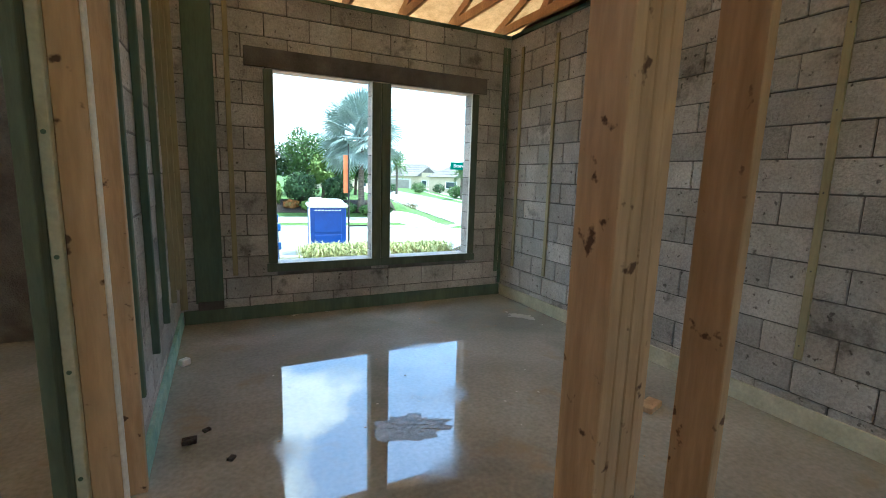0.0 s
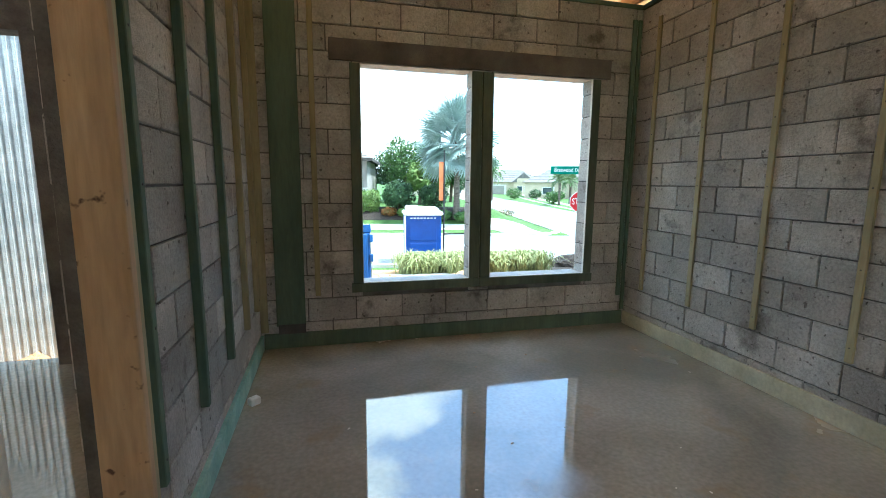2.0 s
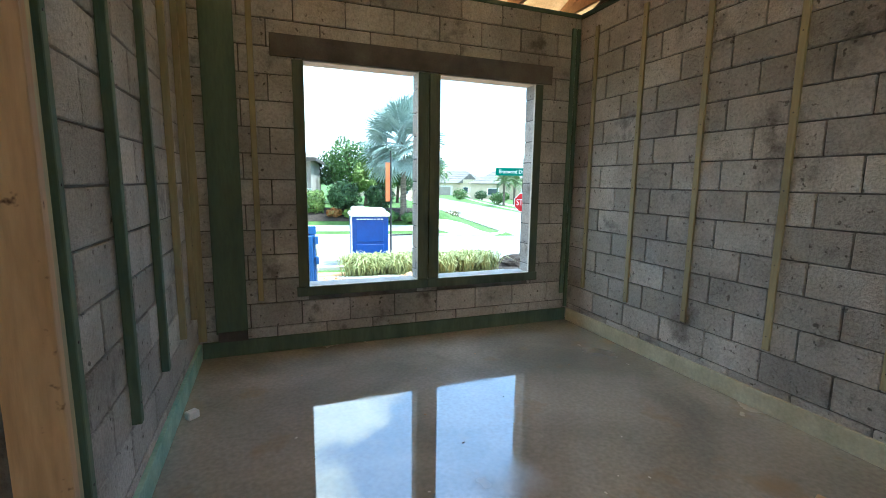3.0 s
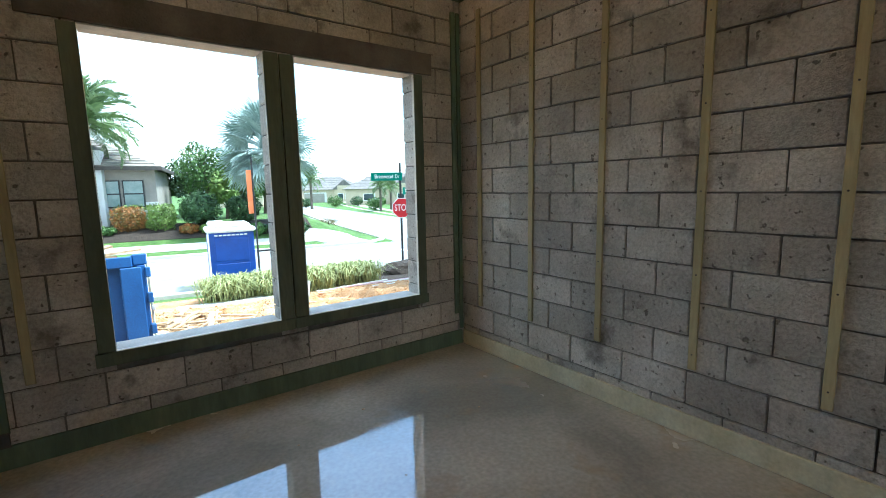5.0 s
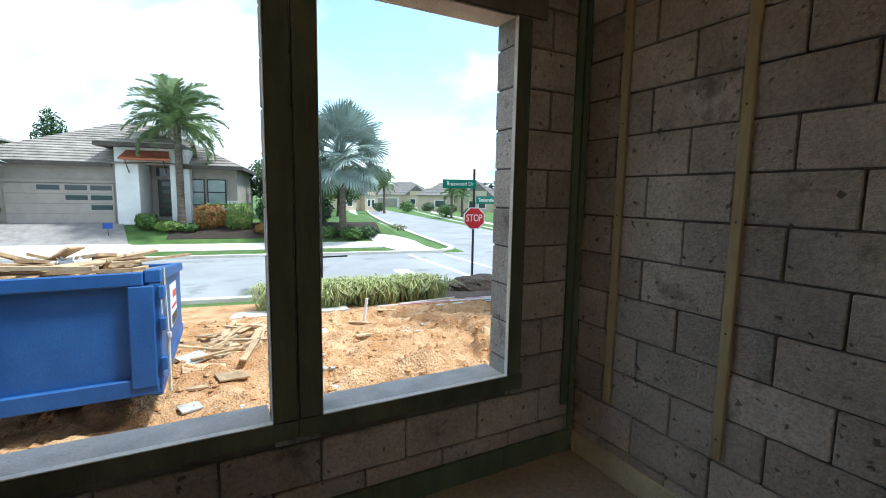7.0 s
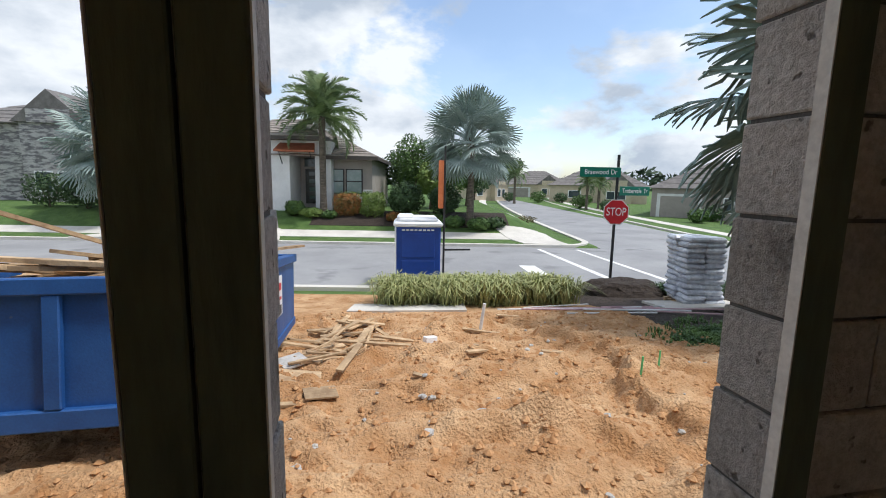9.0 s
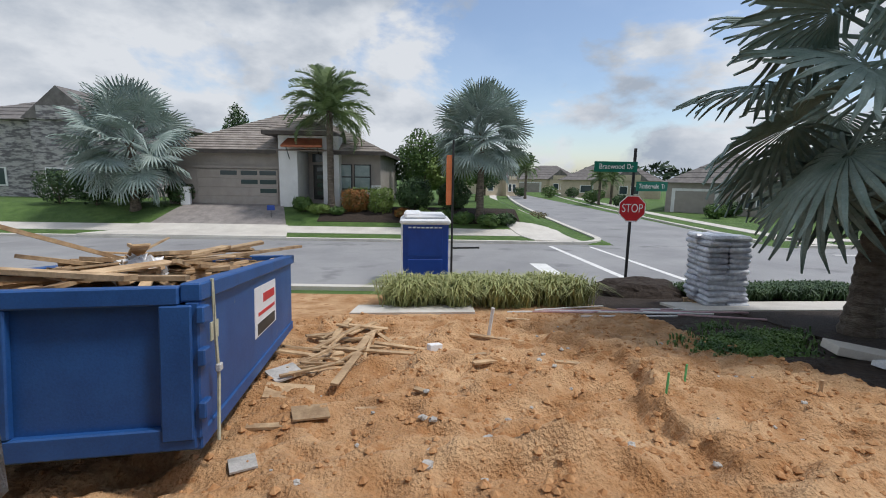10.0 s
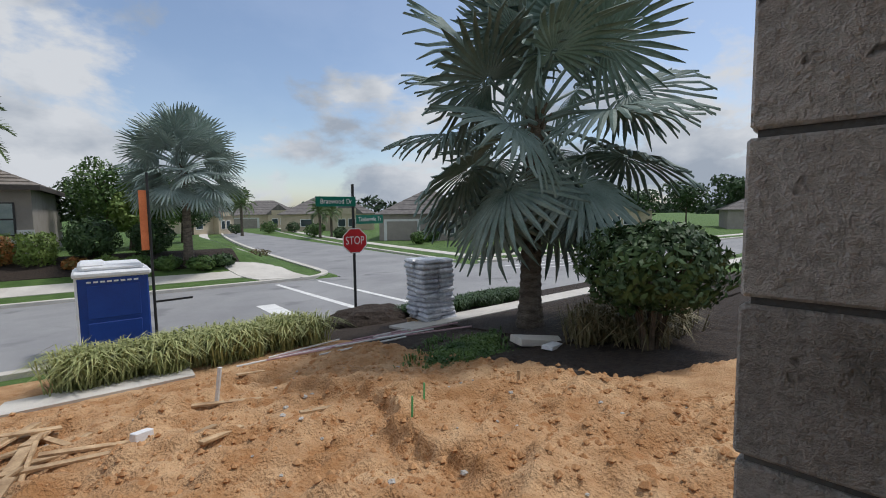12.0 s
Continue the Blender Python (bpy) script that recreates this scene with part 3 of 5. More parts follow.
def relief(x, y):
    p = Vector((x, y, 0))
    w = p + 0.5 * Vector((noise.noise(p * 0.9), noise.noise(p * 0.9 + Vector((9, 0, 0))), 0))
    q = p + 0.25 * Vector((noise.noise(p * 2.1), noise.noise(p * 2.1 + Vector((0, 7, 0))), 0))
    r = 0.10 * noise.noise(p * 0.55) + 0.13 * (0.35 - abs(noise.noise(w * 0.95 + Vector((5, 2, 0))))) + 0.13 * (0.3 - abs(noise.noise(Vector((w.x * 0.8, w.y * 2.2, 0)))))
    r += 0.14 * (0.3 - abs(noise.noise(Vector((q.x * 1.5, q.y * 3.4, 2))))) + 0.06 * noise.noise(q * 3.7) + 0.05 * max(0.0, noise.noise(w * 4.5) - 0.12) + 0.026 * noise.noise(p * 8.0) + 0.014 * noise.noise(p * 15.0)
    # the washed-out bank, its broken edge towards the dumpster
    line = x - 5.12 + 0.22 * max(0.0, 9.6 - y) - 0.16 * math.sin(y * 2.1) - 0.22 * noise.noise(p * 1.9) - 0.08 * noise.noise(p * 6.0)
    fade = smooth(6.6, 7.6, y) * (1 - smooth(10.9, 11.8, y))
    r += fade * (0.15 * smooth(-0.02, 0.10, line) * (1 - smooth(0.25, 1.6, line)) - 0.04 * smooth(-0.8, -0.1, line) * (1 - smooth(-0.1, 0.01, line)))
    r += ridge(x, y, 2.7, 7.85, 3.9, 7.55, 0.26, 0.17) + ridge(x, y, 2.9, 11.2, 4.3, 12.2, 0.30, 0.22) + ridge(x, y, 1.9, 10.3, 3.6, 10.0, 0.14, 0.16) + ridge(x, y, 3.2, 9.2, 4.6, 9.5, 0.16, 0.14) + ridge(x, y, 5.6, 11.4, 7.2, 11.9, 0.14, 0.25) + ridge(x, y, 4.0, 6.4, 5.4, 6.9, 0.12, 0.2)
    return r * (1 - 0.75 * smooth(7.2, 8.2, x))


def sandy(u, v):
    p = STREET @ Vector((u, v, 0))
    return p.y > 3.5 and v < (-0.7 if u < 3.3 else -2.0) and p.x > -10 and u < 8.0 and p.x < 7.6 + 0.5 * noise.noise(Vector((p.y * 0.7, 3, 0))) + max(0.0, (7.5 - p.y) * 1.2)


pts, mi = [], []
for v in vs_:
    for u in us:
        p = STREET @ Vector((u, v, 0))
        z = height(u, v)
        if v < -0.5 and 4 < p.y and -12 < u < 12:
            z += relief(p.x, p.y) * (1 - smooth(-4.4, -3.2, v))
        if 0 <= v <= 9.6 or (7 < u < 16 and v > 0):
            z -= 0.12
        pts.append((p.x, p.y, z))
nu = len(us)
faces = [(r * nu + c, r * nu + c + 1, (r + 1) * nu + c + 1, (r + 1) * nu + c) for r in range(len(vs_) - 1) for c in range(nu - 1)]
for r in range(len(vs_) - 1):
    for c in range(nu - 1):
        mi.append(0 if sandy(us[c], vs_[r]) else 2 if us[c] < 16 and us[c] > 0 and -14 < vs_[r] < -0.6 else 1)
me = bpy.data.meshes.new("ground")
me.from_pydata(pts, [], faces)
me.materials.append(M_SAND)
me.materials.append(M_LAWN)
me.materials.append(M_MULCH)
me.polygons.foreach_set("material_index", mi)
me.polygons.foreach_set("use_smooth", [True] * len(faces))
tagged(new("ground", me), "bare rutted orange sand running into green lawn", "ground", kind="structure")


def ground_z(x, y, rough=True):
    q = TO_STREET @ Vector((x, y, 0))
    z = height(q.x, q.y)
    if rough and q.y < -0.5 and y > 4:
        z += relief(x, y) * (1 - smooth(-4.4, -3.2, q.y))
    return z


def drape(name, u_edges, v0, v1, lift, material, label, category, steps=24, thick=0.10, kind="structure", vsteps=4, level=None):
    """A slab that follows the land between v0 and v1; u_edges(s) gives its two u limits at s from 0 to 1."""
    bm = bmesh.new()
    grid = []
    for r in range(vsteps + 1):
        s = r / vsteps
        a, b = u_edges(s)
        v = v0 + (v1 - v0) * s
        row = []
        for c in range(steps + 1):
            u = a + (b - a) * c / steps
            z = (level if level is not None else height(u, v)) + lift
            row.append(bm.verts.new(STREET @ Vector((u, v, z))))
        grid.append(row)
    for r in range(vsteps):
        for c in range(steps):
            bm.faces.new((grid[r][c], grid[r][c + 1], grid[r + 1][c + 1], grid[r + 1][c]))
    ret = bmesh.ops.extrude_face_region(bm, geom=bm.faces[:])
    bmesh.ops.translate(bm, vec=(0, 0, -thick), verts=[g for g in ret["geom"] if isinstance(g, bmesh.types.BMVert)])
    bmesh.ops.recalc_face_normals(bm, faces=bm.faces[:])
    return tagged(obj(name, bm, material), label, category, kind=kind)


# roads
drape("road", lambda s: (-300, 300), 0.0, 9.6, 0.0, M_ROAD, "worn light grey asphalt street", "road", level=-1.84, steps=4)
drape("road", lambda s: (7.0 + 20 * s * s, 15.6 + 22 * s * s), 9.5, 150, 0.0, M_ROAD, "worn light grey asphalt side street", "road", level=-1.836, steps=4, vsteps=24)
# kerbs
drape("kerb", lambda s: (-300, 5.0), 9.6, 9.95, 0.0, M_PAVE, "pale concrete kerb of the far side", "kerb", level=-1.70, thick=0.25, vsteps=1)
drape("kerb", lambda s: (-300, 9.5), -0.3, 0.0, 0.0, M_PAVE, "pale concrete kerb", "kerb", level=-1.74, thick=0.3, vsteps=1)
drape("kerb", lambda s: (16.5, 300), 9.6, 9.95, 0.0, M_PAVE, "pale concrete kerb of the far side", "kerb", level=-1.70, thick=0.25, vsteps=1)
drape("kerb", lambda s: (6.65 + 20 * s * s, 7.0 + 20 * s * s), 12.0, 150, 0.0, M_PAVE, "pale concrete kerb of the side street", "kerb", level=-1.70, thick=0.3, steps=1, vsteps=24)
drape("kerb", lambda s: (15.6 + 22 * s * s, 15.95 + 22 * s * s), 11.5, 150, 0.0, M_PAVE, "pale concrete kerb of the side street", "kerb", level=-1.70, thick=0.3, steps=1, vsteps=24)
corner = bmesh.new()
arc = [(4.9 + 2.1 * math.sin(a), 11.95 - 2.35 * math.cos(a)) for a in np.linspace(0, math.pi / 2, 10)]
inner = [(4.9 + 1.75 * math.sin(a), 11.95 - 2.0 * math.cos(a)) for a in np.linspace(0, math.pi / 2, 10)]
ra = [corner.verts.new(STREET @ Vector((u, v, -1.70))) for u, v in arc]
rb = [corner.verts.new(STREET @ Vector((u, v, -1.70))) for u, v in inner]
for k in range(9):
    corner.faces.new((ra[k], ra[k + 1], rb[k + 1], rb[k]))
ret = bmesh.ops.extrude_face_region(corner, geom=corner.faces[:])
bmesh.ops.translate(corner, vec=(0, 0, -0.25), verts=[g for g in ret["geom"] if isinstance(g, bmesh.types.BMVert)])
tagged(obj("kerb", corner, M_PAVE), "rounded pale concrete kerb at the street corner", "kerb", kind="structure")
# crossing lines
for u0, u1, w in ((2.9, 6.0, 0.22), (4.9, 8.2, 0.2)):
    bm = bmesh.new()
    vv = [bm.verts.new(STREET @ Vector(p)) for p in ((u0 + 1.6, 0.2, -1.833), (u0 + 1.6 + w * 1.3, 0.2, -1.833), (u0 + 0.55 + w, 9.0, -1.833), (u0 + 0.55, 9.0, -1.833))]
    bm.faces.new(vv)
    tagged(obj("crossing_line", bm, M_PAINT), "white painted crosswalk line on asphalt", "road marking", "road markings", kind="structure")
bm = bmesh.new()
bm.faces.new([bm.verts.new(STREET @ Vector(p)) for p in ((1.93, 0.25, -1.832), (2.58, 0.25, -1.832), (2.28, 4.3, -1.832), (1.63, 4.3, -1.832))])
tagged(obj("stop_line", bm, M_PAINT), "thick white painted stop line", "road marking", "road markings", kind="structure")
for k in range(3):
    bm = bmesh.new()
    bm.faces.new([bm.verts.new(STREET @ Vector(p)) for p in ((16.5, 5.2 + 1.1 * k, -1.832), (16.5, 5.4 + 1.1 * k, -1.832), (26.5, 5.8 + 1.1 * k, -1.832), (26.5, 5.6 + 1.1 * k, -1.832))])
    tagged(obj("crossing_line", bm, M_PAINT), "white painted crosswalk line on asphalt", "road marking", "road markings", kind="structure")
# sidewalks and drive
drape("pavement", lambda s: (-300, 3.2), 11.3, 12.5, 0.03, M_PAVE, "pale concrete sidewalk across the street", "sidewalk", steps=60)
drape("pavement", lambda s: (3.0 - 1.2 * s, 5.6 - 0.6 * s), 9.9, 13.5, 0.035, M_PAVE, "pale concrete corner ramp", "sidewalk")
drape("pavement", lambda s: (3.4 + 21 * s * s, 4.6 + 21 * s * s), 13.5, 150, 0.035, M_PAVE, "pale concrete sidewalk along the side street", "sidewalk", steps=3, vsteps=30)
drape("pavement", lambda s: (17.6 + 22 * s * s, 18.8 + 22 * s * s), 10, 150, 0.035, M_PAVE, "pale concrete sidewalk along the side street", "sidewalk", steps=3, vsteps=30)
drape("pavement", lambda s: (17, 200), 11.4, 12.6, 0.035, M_PAVE, "pale concrete sidewalk", "sidewalk", steps=3)
drape("driveway_apron", lambda s: (-20.5 + 1.4 * s, -9.8 - 0.9 * s), 9.65, 12.6, 0.05, M_PAVE, "pale concrete driveway apron", "driveway")
drape("driveway", lambda s: (-18.6 + 0.6 * s, -10.8 - 1.4 * s), 12.6, 16.3, 0.045, M_DRIVE, "grey paver driveway", "driveway", vsteps=8)
drape("pavement", lambda s: (-3.9, -1.1), -3.5, -2.4, 0.05, M_PAVE, "pale concrete sidewalk half buried in sand", "sidewalk")
drape("pavement", lambda s: (3.6, 40), -3.5, -2.3, 0.06, M_PAVE, "pale concrete sidewalk", "sidewalk")
drape("mulch_bed", lambda s: (4.4 + 0.2 * s, 16.0), -7.6, -3.6, 0.05, M_MULCH, "dark bark mulch bed under the palm", "mulch", steps=30, vsteps=10)
drape("mulch_bed", lambda s: (-9.2, 2.8), 13.2, 15.8, 0.03, M_MULCH, "dark bark mulch planting bed", "mulch", steps=30)


# ---- plants ----
def fan_leaf(seed, size, petiole, material):
    """One fan leaf on its stalk along +x, its segments folded and drooping at the tips."""
    rnd = random.Random(seed)
    bm = bmesh.new()
    tube(bm, [(0, 0, 0), (petiole * 0.5, 0, 0.05 * petiole), (petiole, 0, 0)], [0.035 * size, 0.025 * size, 0.018 * size], 5)
    n = 30
    for k in range(n):
        a = radians(-142 + 284 * k / (n - 1))
        L = size * (1.0 - 0.22 * abs(a) / 2.5) * rnd.uniform(0.93, 1.05)
        hw = radians(284 / (n - 1)) * 0.5
        up = 0.10 * size
        rows = []
        for f, spread in ((0.06, 1.0), (0.35, 1.02), (0.58, 0.86), (0.82, 0.42), (1.0, 0.04)):
            r = L * f
            droop = -0.34 * size * max(0.0, f - 0.35) ** 1.7 * (1 + 0.8 * rnd.random()) - 0.20 * size * f * abs(math.sin(a)) ** 2
            tri = []
            for side in (-1, 0, 1):
                b = a + side * hw * spread
                z = droop + (0.028 * size * f if side == 0 else 0) + up * f
                tri.append(bm.verts.new((petiole + r * math.cos(b), r * math.sin(b), z)))
            rows.append(tri)
        for q in range(4):
            for c in range(2):
                bm.faces.new((rows[q][c], rows[q][c + 1], rows[q + 1][c + 1], rows[q + 1][c]))
    me = bpy.data.meshes.new("leaf")
    bm.to_mesh(me)
    bm.free()
    me.materials.append(material)
    return me


def trunk_mesh(h, r0, r1, lean=0.0):
    bm = bmesh.new()
    n = int(h / 0.09) + 2
    ps = [(lean * (k / n) ** 2, 0, h * k / n - 0.15) for k in range(n + 1)]
    rs = [(r0 + (r1 - r0) * min(1, k / n * 1.5)) * (1.06 if k % 2 else 0.97) * (1 + 0.35 * max(0, 1 - k / n * 6)) for k in range(n + 1)]
    return tube(bm, ps, rs, 14)


def fan_palm(name, x, y, z, h, leaf, petiole, count, r0, seed, label, lean=0.0, low=-50, material=M_FAN):
    rnd = random.Random(seed)
    t = thing(name, pose(x, y, z), label, "palm tree")
    part("trunk", trunk_mesh(h, r0, r0 * 0.72, lean), M_TRUNK, t, "grey ringed palm trunk")
    boots = bmesh.new()
    for k in range(16):
        a = k * 2.4
        q = h - 0.75 + 0.05 * k
        tube(boots, [(lean + r0 * 0.5 * math.cos(a), r0 * 0.5 * math.sin(a), q), (lean + r0 * 1.2 * math.cos(a), r0 * 1.2 * math.sin(a), q + 0.25)], [0.05, 0.02], 5)
    part("crownshaft", boots, M_BARK, t, "brown cut leaf bases")
    meshes = [fan_leaf(seed + k, leaf, petiole, material) for k in range(3)]
    for k in range(count):
        f = k / (count - 1)
        pitch = low + (88 - low) * f ** 1.1 + rnd.uniform(-7, 7)
        yaw = k * 137.5 + rnd.uniform(-12, 12)
        share("leaf", meshes[k % 3], t, pose(lean, 0, h - 0.35 + 0.35 * f) @ pose(0, 0, 0, 0, 0, yaw) @ pose(0, 0, 0, 0, -pitch, 0) @ pose(0, 0, 0, rnd.uniform(-50, 50), 0, 0))
    return t


def frond_mesh(seed, length):
    rnd = random.Random(seed)
    bm = bmesh.new()
    n = 44
    spine = [Vector((length * (k / n) * (1 - 0.16 * (k / n) ** 2), 0, 0.16 * length * math.sin(2.1 * k / n) - 0.42 * length * (k / n) ** 2.4)) for k in range(n + 1)]
    tube(bm, spine[::4], [0.035 * (1 - 0.85 * k / (n // 4)) for k in range(n // 4 + 1)], 5)
    for k in range(4, n + 1):
        f = k / n
        L = length * 0.24 * math.sin(math.pi * (0.12 + 0.82 * f)) + 0.08
        for side in (-1, 1):
            d = Vector((0.65, side * 0.85, -0.12 + rnd.uniform(-0.25, 0.3))).normalized()
            w = Vector((0.022, 0, 0.012)) * length / 2.2
            p = spine[k]
            tip = p + d * L + Vector((0, 0, -0.10 * L))
            bm.faces.new([bm.verts.new(c) for c in (p - w, p + d * L * 0.5 - w, tip, p + d * L * 0.5 + w, p + w)])
    me = bpy.data.meshes.new("frond")
    bm.to_mesh(me)
    bm.free()
    me.materials.append(M_DATE)
    return me


def date_palm(x, y, z, h, length, count, r0, seed, label):
    rnd = random.Random(seed)
    t = thing("date_palm", pose(x, y, z), label, "palm tree")
    part("trunk", trunk_mesh(h, r0, r0), M_TRUNK, t, "diamond-scarred palm trunk")
    meshes = [frond_mesh(seed + k, length) for k in range(3)]
    for k in range(count):
        f = k / (count - 1)
        share("frond", meshes[k % 3], t, pose(0, 0, h - 0.3 + 0.3 * f) @ pose(0, 0, 0, 0, 0, k * 137.5) @ pose(0, 0, 0, 0, -(-42 + 122 * f + rnd.uniform(-6, 6)), 0) @ pose(0, 0, 0, rnd.uniform(-25, 25), 0, 0))
    return t


def shrub(name, x, y, z, radii, count, size, material, seed, label, category="shrub", squareness=2.0, lift=0.0, stems=3):
    t = thing(name, pose(x, y, z), label, category)
    bm = bmesh.new()
    rnd = random.Random(seed)
    for k in range(stems):
        a = k * math.tau / max(stems, 1) + rnd.random()
        tube(bm, [(0.08 * math.cos(a), 0.08 * math.sin(a), -0.1), (radii[0] * 0.25 * math.cos(a), radii[1] * 0.25 * math.sin(a), lift + radii[2] * 0.5), (radii[0] * 0.5 * math.cos(a), radii[1] * 0.5 * math.sin(a), lift + radii[2] * 1.3)], [0.05, 0.035, 0.012], 6)
    part("stem", bm, M_BARK, t)
    part("crown", leafy((0, 0, lift + radii[2] * 0.95), radii, count, size, seed, bm=None, squareness=squareness), material, t)
    return t


def tree(x, y, z, h, crown, count, size, material, seed, label):
    t = thing("tree", pose(x, y, z), label, "tree")
    rnd = random.Random(seed)
    bm = bmesh.new()
    tube(bm, [(0, 0, -0.2), (0.1, 0, h * 0.4), (0, 0.1, h * 0.85)], [0.18, 0.12, 0.03], 8)
    for k in range(5):
        a = k * 1.3 + rnd.random()
        tube(bm, [(0, 0, h * (0.3 + 0.1 * k)), (crown[0] * 0.6 * math.cos(a), crown[1] * 0.6 * math.sin(a), h * (0.45 + 0.1 * k))], [0.06, 0.015], 5)
    part("trunk", bm, M_BARK, t)
    cr = bmesh.new()
    for k in range(7):
        a = k * 2.4
        q = (0.45 * crown[0] * math.cos(a), 0.45 * crown[1] * math.sin(a), h - crown[2] * (1.35 - 0.2 * k))
        leafy(q, (crown[0] * 0.62, crown[1] * 0.62, crown[2] * 0.5), count // 7, size, seed * 10 + k, 0.5, bm=cr)
    part("crown", cr, material, t)
    return t


def st(u, v, dz=0.0):
    p = STREET @ Vector((u, v, 0))
    return p.x, p.y, height(u, v) + dz


fan_palm("fan_palm", 10.3, 10.7, ground_z(10.3, 10.7, False), 4.75, 1.7, 1.95, 34, 0.26, 3, "silver-green fan palm in a mulch bed near the house", lean=0.25, low=-66)
fan_palm("fan_palm", *st(0.4, 13.6), 5.1, 1.35, 1.75, 54, 0.24, 21, "silver fan palm across the street corner", low=-48, material=M_SILVER)
fan_palm("fan_palm", *st(-20.6, 14.5), 4.1, 1.6, 2.2, 52, 0.26, 41, "silver fan palm beside the driveway", low=-65, material=M_SILVER)
date_palm(*st(-8.75, 15.0), 6.1, 3.0, 44, 0.20, 5, "tall date palm before the taupe house")
date_palm(*st(12.0, 62.0), 5.0, 2.6, 30, 0.2, 8, "distant date palm beside the side street")
shrub("round_shrub", 9.35, 7.7, ground_z(9.35, 7.7, False), (1.25, 1.25, 0.85), 5200, 0.075, M_LEAF2, 11, "large dense green shrub with red blossoms", lift=0.55, stems=8)
shrub("round_shrub", *st(-3.6, 15.0), (1.25, 1.2, 1.12), 4200, 0.09, M_LEAF2, 12, "clipped dark green ball shrub")
shrub("round_shrub", *st(-1.1, 15.2), (1.15, 1.1, 1.0), 3200, 0.09, M_LEAF2, 13, "clipped dark green ball shrub")
shrub("hedge", *st(-5.6, 14.6), (0.8, 0.55, 0.8), 2600, 0.07, M_LEAF3, 14, "clipped variegated green hedge", "hedge", squareness=6)
shrub("hedge", *st(-7.2, 14.7), (0.9, 0.55, 0.72), 2400, 0.07, M_CROTON, 15, "orange and green croton hedge", "hedge", squareness=5)
shrub("hedge", *st(-6.6, 15.5), (1.6, 0.4, 0.68), 1600, 0.07, M_LEAF3, 16, "clipped bright green hedge", "hedge", squareness=6)
shrub("low_shrub", *st(-9.3, 14.2), (0.8, 0.6, 0.35), 1300, 0.07, M_LEAF3, 17, "low bright green shrub")
shrub("low_shrub", *st(-10.4, 14.6), (0.7, 0.6, 0.5), 1000, 0.12, M_LEAF1, 18, "spiky green shrub by the entry")
for k, (u, v, r, mt) in enumerate(((-4.2, 13.9, 0.6, M_CROTON), (-3.0, 13.7, 0.7, M_LEAF3), (-1.8, 13.6, 0.7, M_LEAF1), (-0.6, 13.2, 0.75, M_LEAF1), (0.9, 12.9, 0.8, M_LEAF1), (1.9, 13.2, 0.7, M_LEAF2), (-8.2, 14.2, 0.5, M_LEAF1))):
    shrub("bed_plant", *st(u, v), (r, r * 0.8, r * 0.5), 900, 0.11, mt, 60 + k, "leafy bedding plant in mulch", "plant")
shrub("bed_plant", *st(5.0, 19.0), (0.9, 0.6, 0.3), 300, 0.08, M_DRYGRASS, 70, "sparse low plant on the verge", "plant")
for k, (u, v, h, c, mt) in enumerate(((-1.0, 20, 4.6, 1.7, M_LEAF1), (-3.2, 22, 5.0, 2.0, M_LEAF1), (1.0, 24, 4.2, 1.8, M_LEAF2), (-4.6, 26, 4.2, 2.0, M_LEAF2), (-2.0, 18.5, 3.0, 1.1, M_LEAF3), (-21, 30, 7.6, 1.3, M_LEAF2), (-16.5, 34, 7.4, 1.0, M_LEAF2), (3.5, 44, 5.5, 2.5, M_LEAF2), (2.0, 34, 4.5, 2.4, M_LEAF2))):
    tree(*st(u, v), h, (c, c, h * 0.42), 2600, 0.15, mt, 80 + k, "dense green garden tree behind the house" if v > 21 else "leafy green garden tree")
for k, (u, v, r) in enumerate(((-21.5, 15.5, 1.3), (-23.5, 15.2, 1.4), (-18.6, 15.9, 1.0), (-26, 15.5, 1.6))):
    shrub("dark_shrub", *st(u, v), (r, 0.9, r * 0.75), 1700, 0.1, M_LEAF2, 100 + k, "shaded dark green shrub")


def grass_clumps(name, spots, blades, length, material, label, seed, spread=0.12):
    rnd = random.Random(seed)
    bm = bmesh.new()
    for x, y, z in spots:
        for _ in range(blades):
            a = rnd.uniform(0, math.tau)
            L = length * rnd.uniform(0.6, 1.15)
            out = rnd.uniform(0.25, 0.95)
            b = Vector((x + rnd.gauss(0, spread), y + rnd.gauss(0, spread), z - 0.04))
            d = Vector((math.cos(a), math.sin(a), 0))
            w = Vector((-d.y, d.x, 0)) * 0.014
            m1 = b + d * L * out * 0.35 + Vector((0, 0, L * 0.62))
            tip = b + d * L * out + Vector((0, 0, L * (0.85 - 0.5 * out)))
            q = [bm.verts.new(c) for c in (b - w, b + w, m1 + w, m1 - w)]
            bm.faces.new(q)
            bm.faces.new((q[3], q[2], bm.verts.new(tip)))
    return tagged(obj(name, bm, material), label, "grass", kind="stuff")


rg = random.Random(7)
row = []
for k in range(95):
    u, v = rg.uniform(-3.1, 1.6), rg.uniform(-2.7, -1.3)
    x, y, z = st(u, v)
    row.append((x, y, z + 0.05))
grass_clumps("striped_grass", row, 64, 1.02, M_BLADE, "clumps of striped ornamental grass along the kerb", 8)
tufts = [(10.1 + rg.uniform(-0.9, 1.6), 8.5 + rg.uniform(-0.8, 0.6), -0.93) for _ in range(34)]
grass_clumps("fountain_grass", tufts, 55, 1.05, M_DRYGRASS, "tall dry fountain grass below the shrub", 9, 0.15)
weeds = [(7.3 + rg.gauss(0, 0.5) + 0.6, 10.4 + rg.gauss(0, 0.35), ground_z(7.6, 10.4, False) + 0.05) for _ in range(120)]
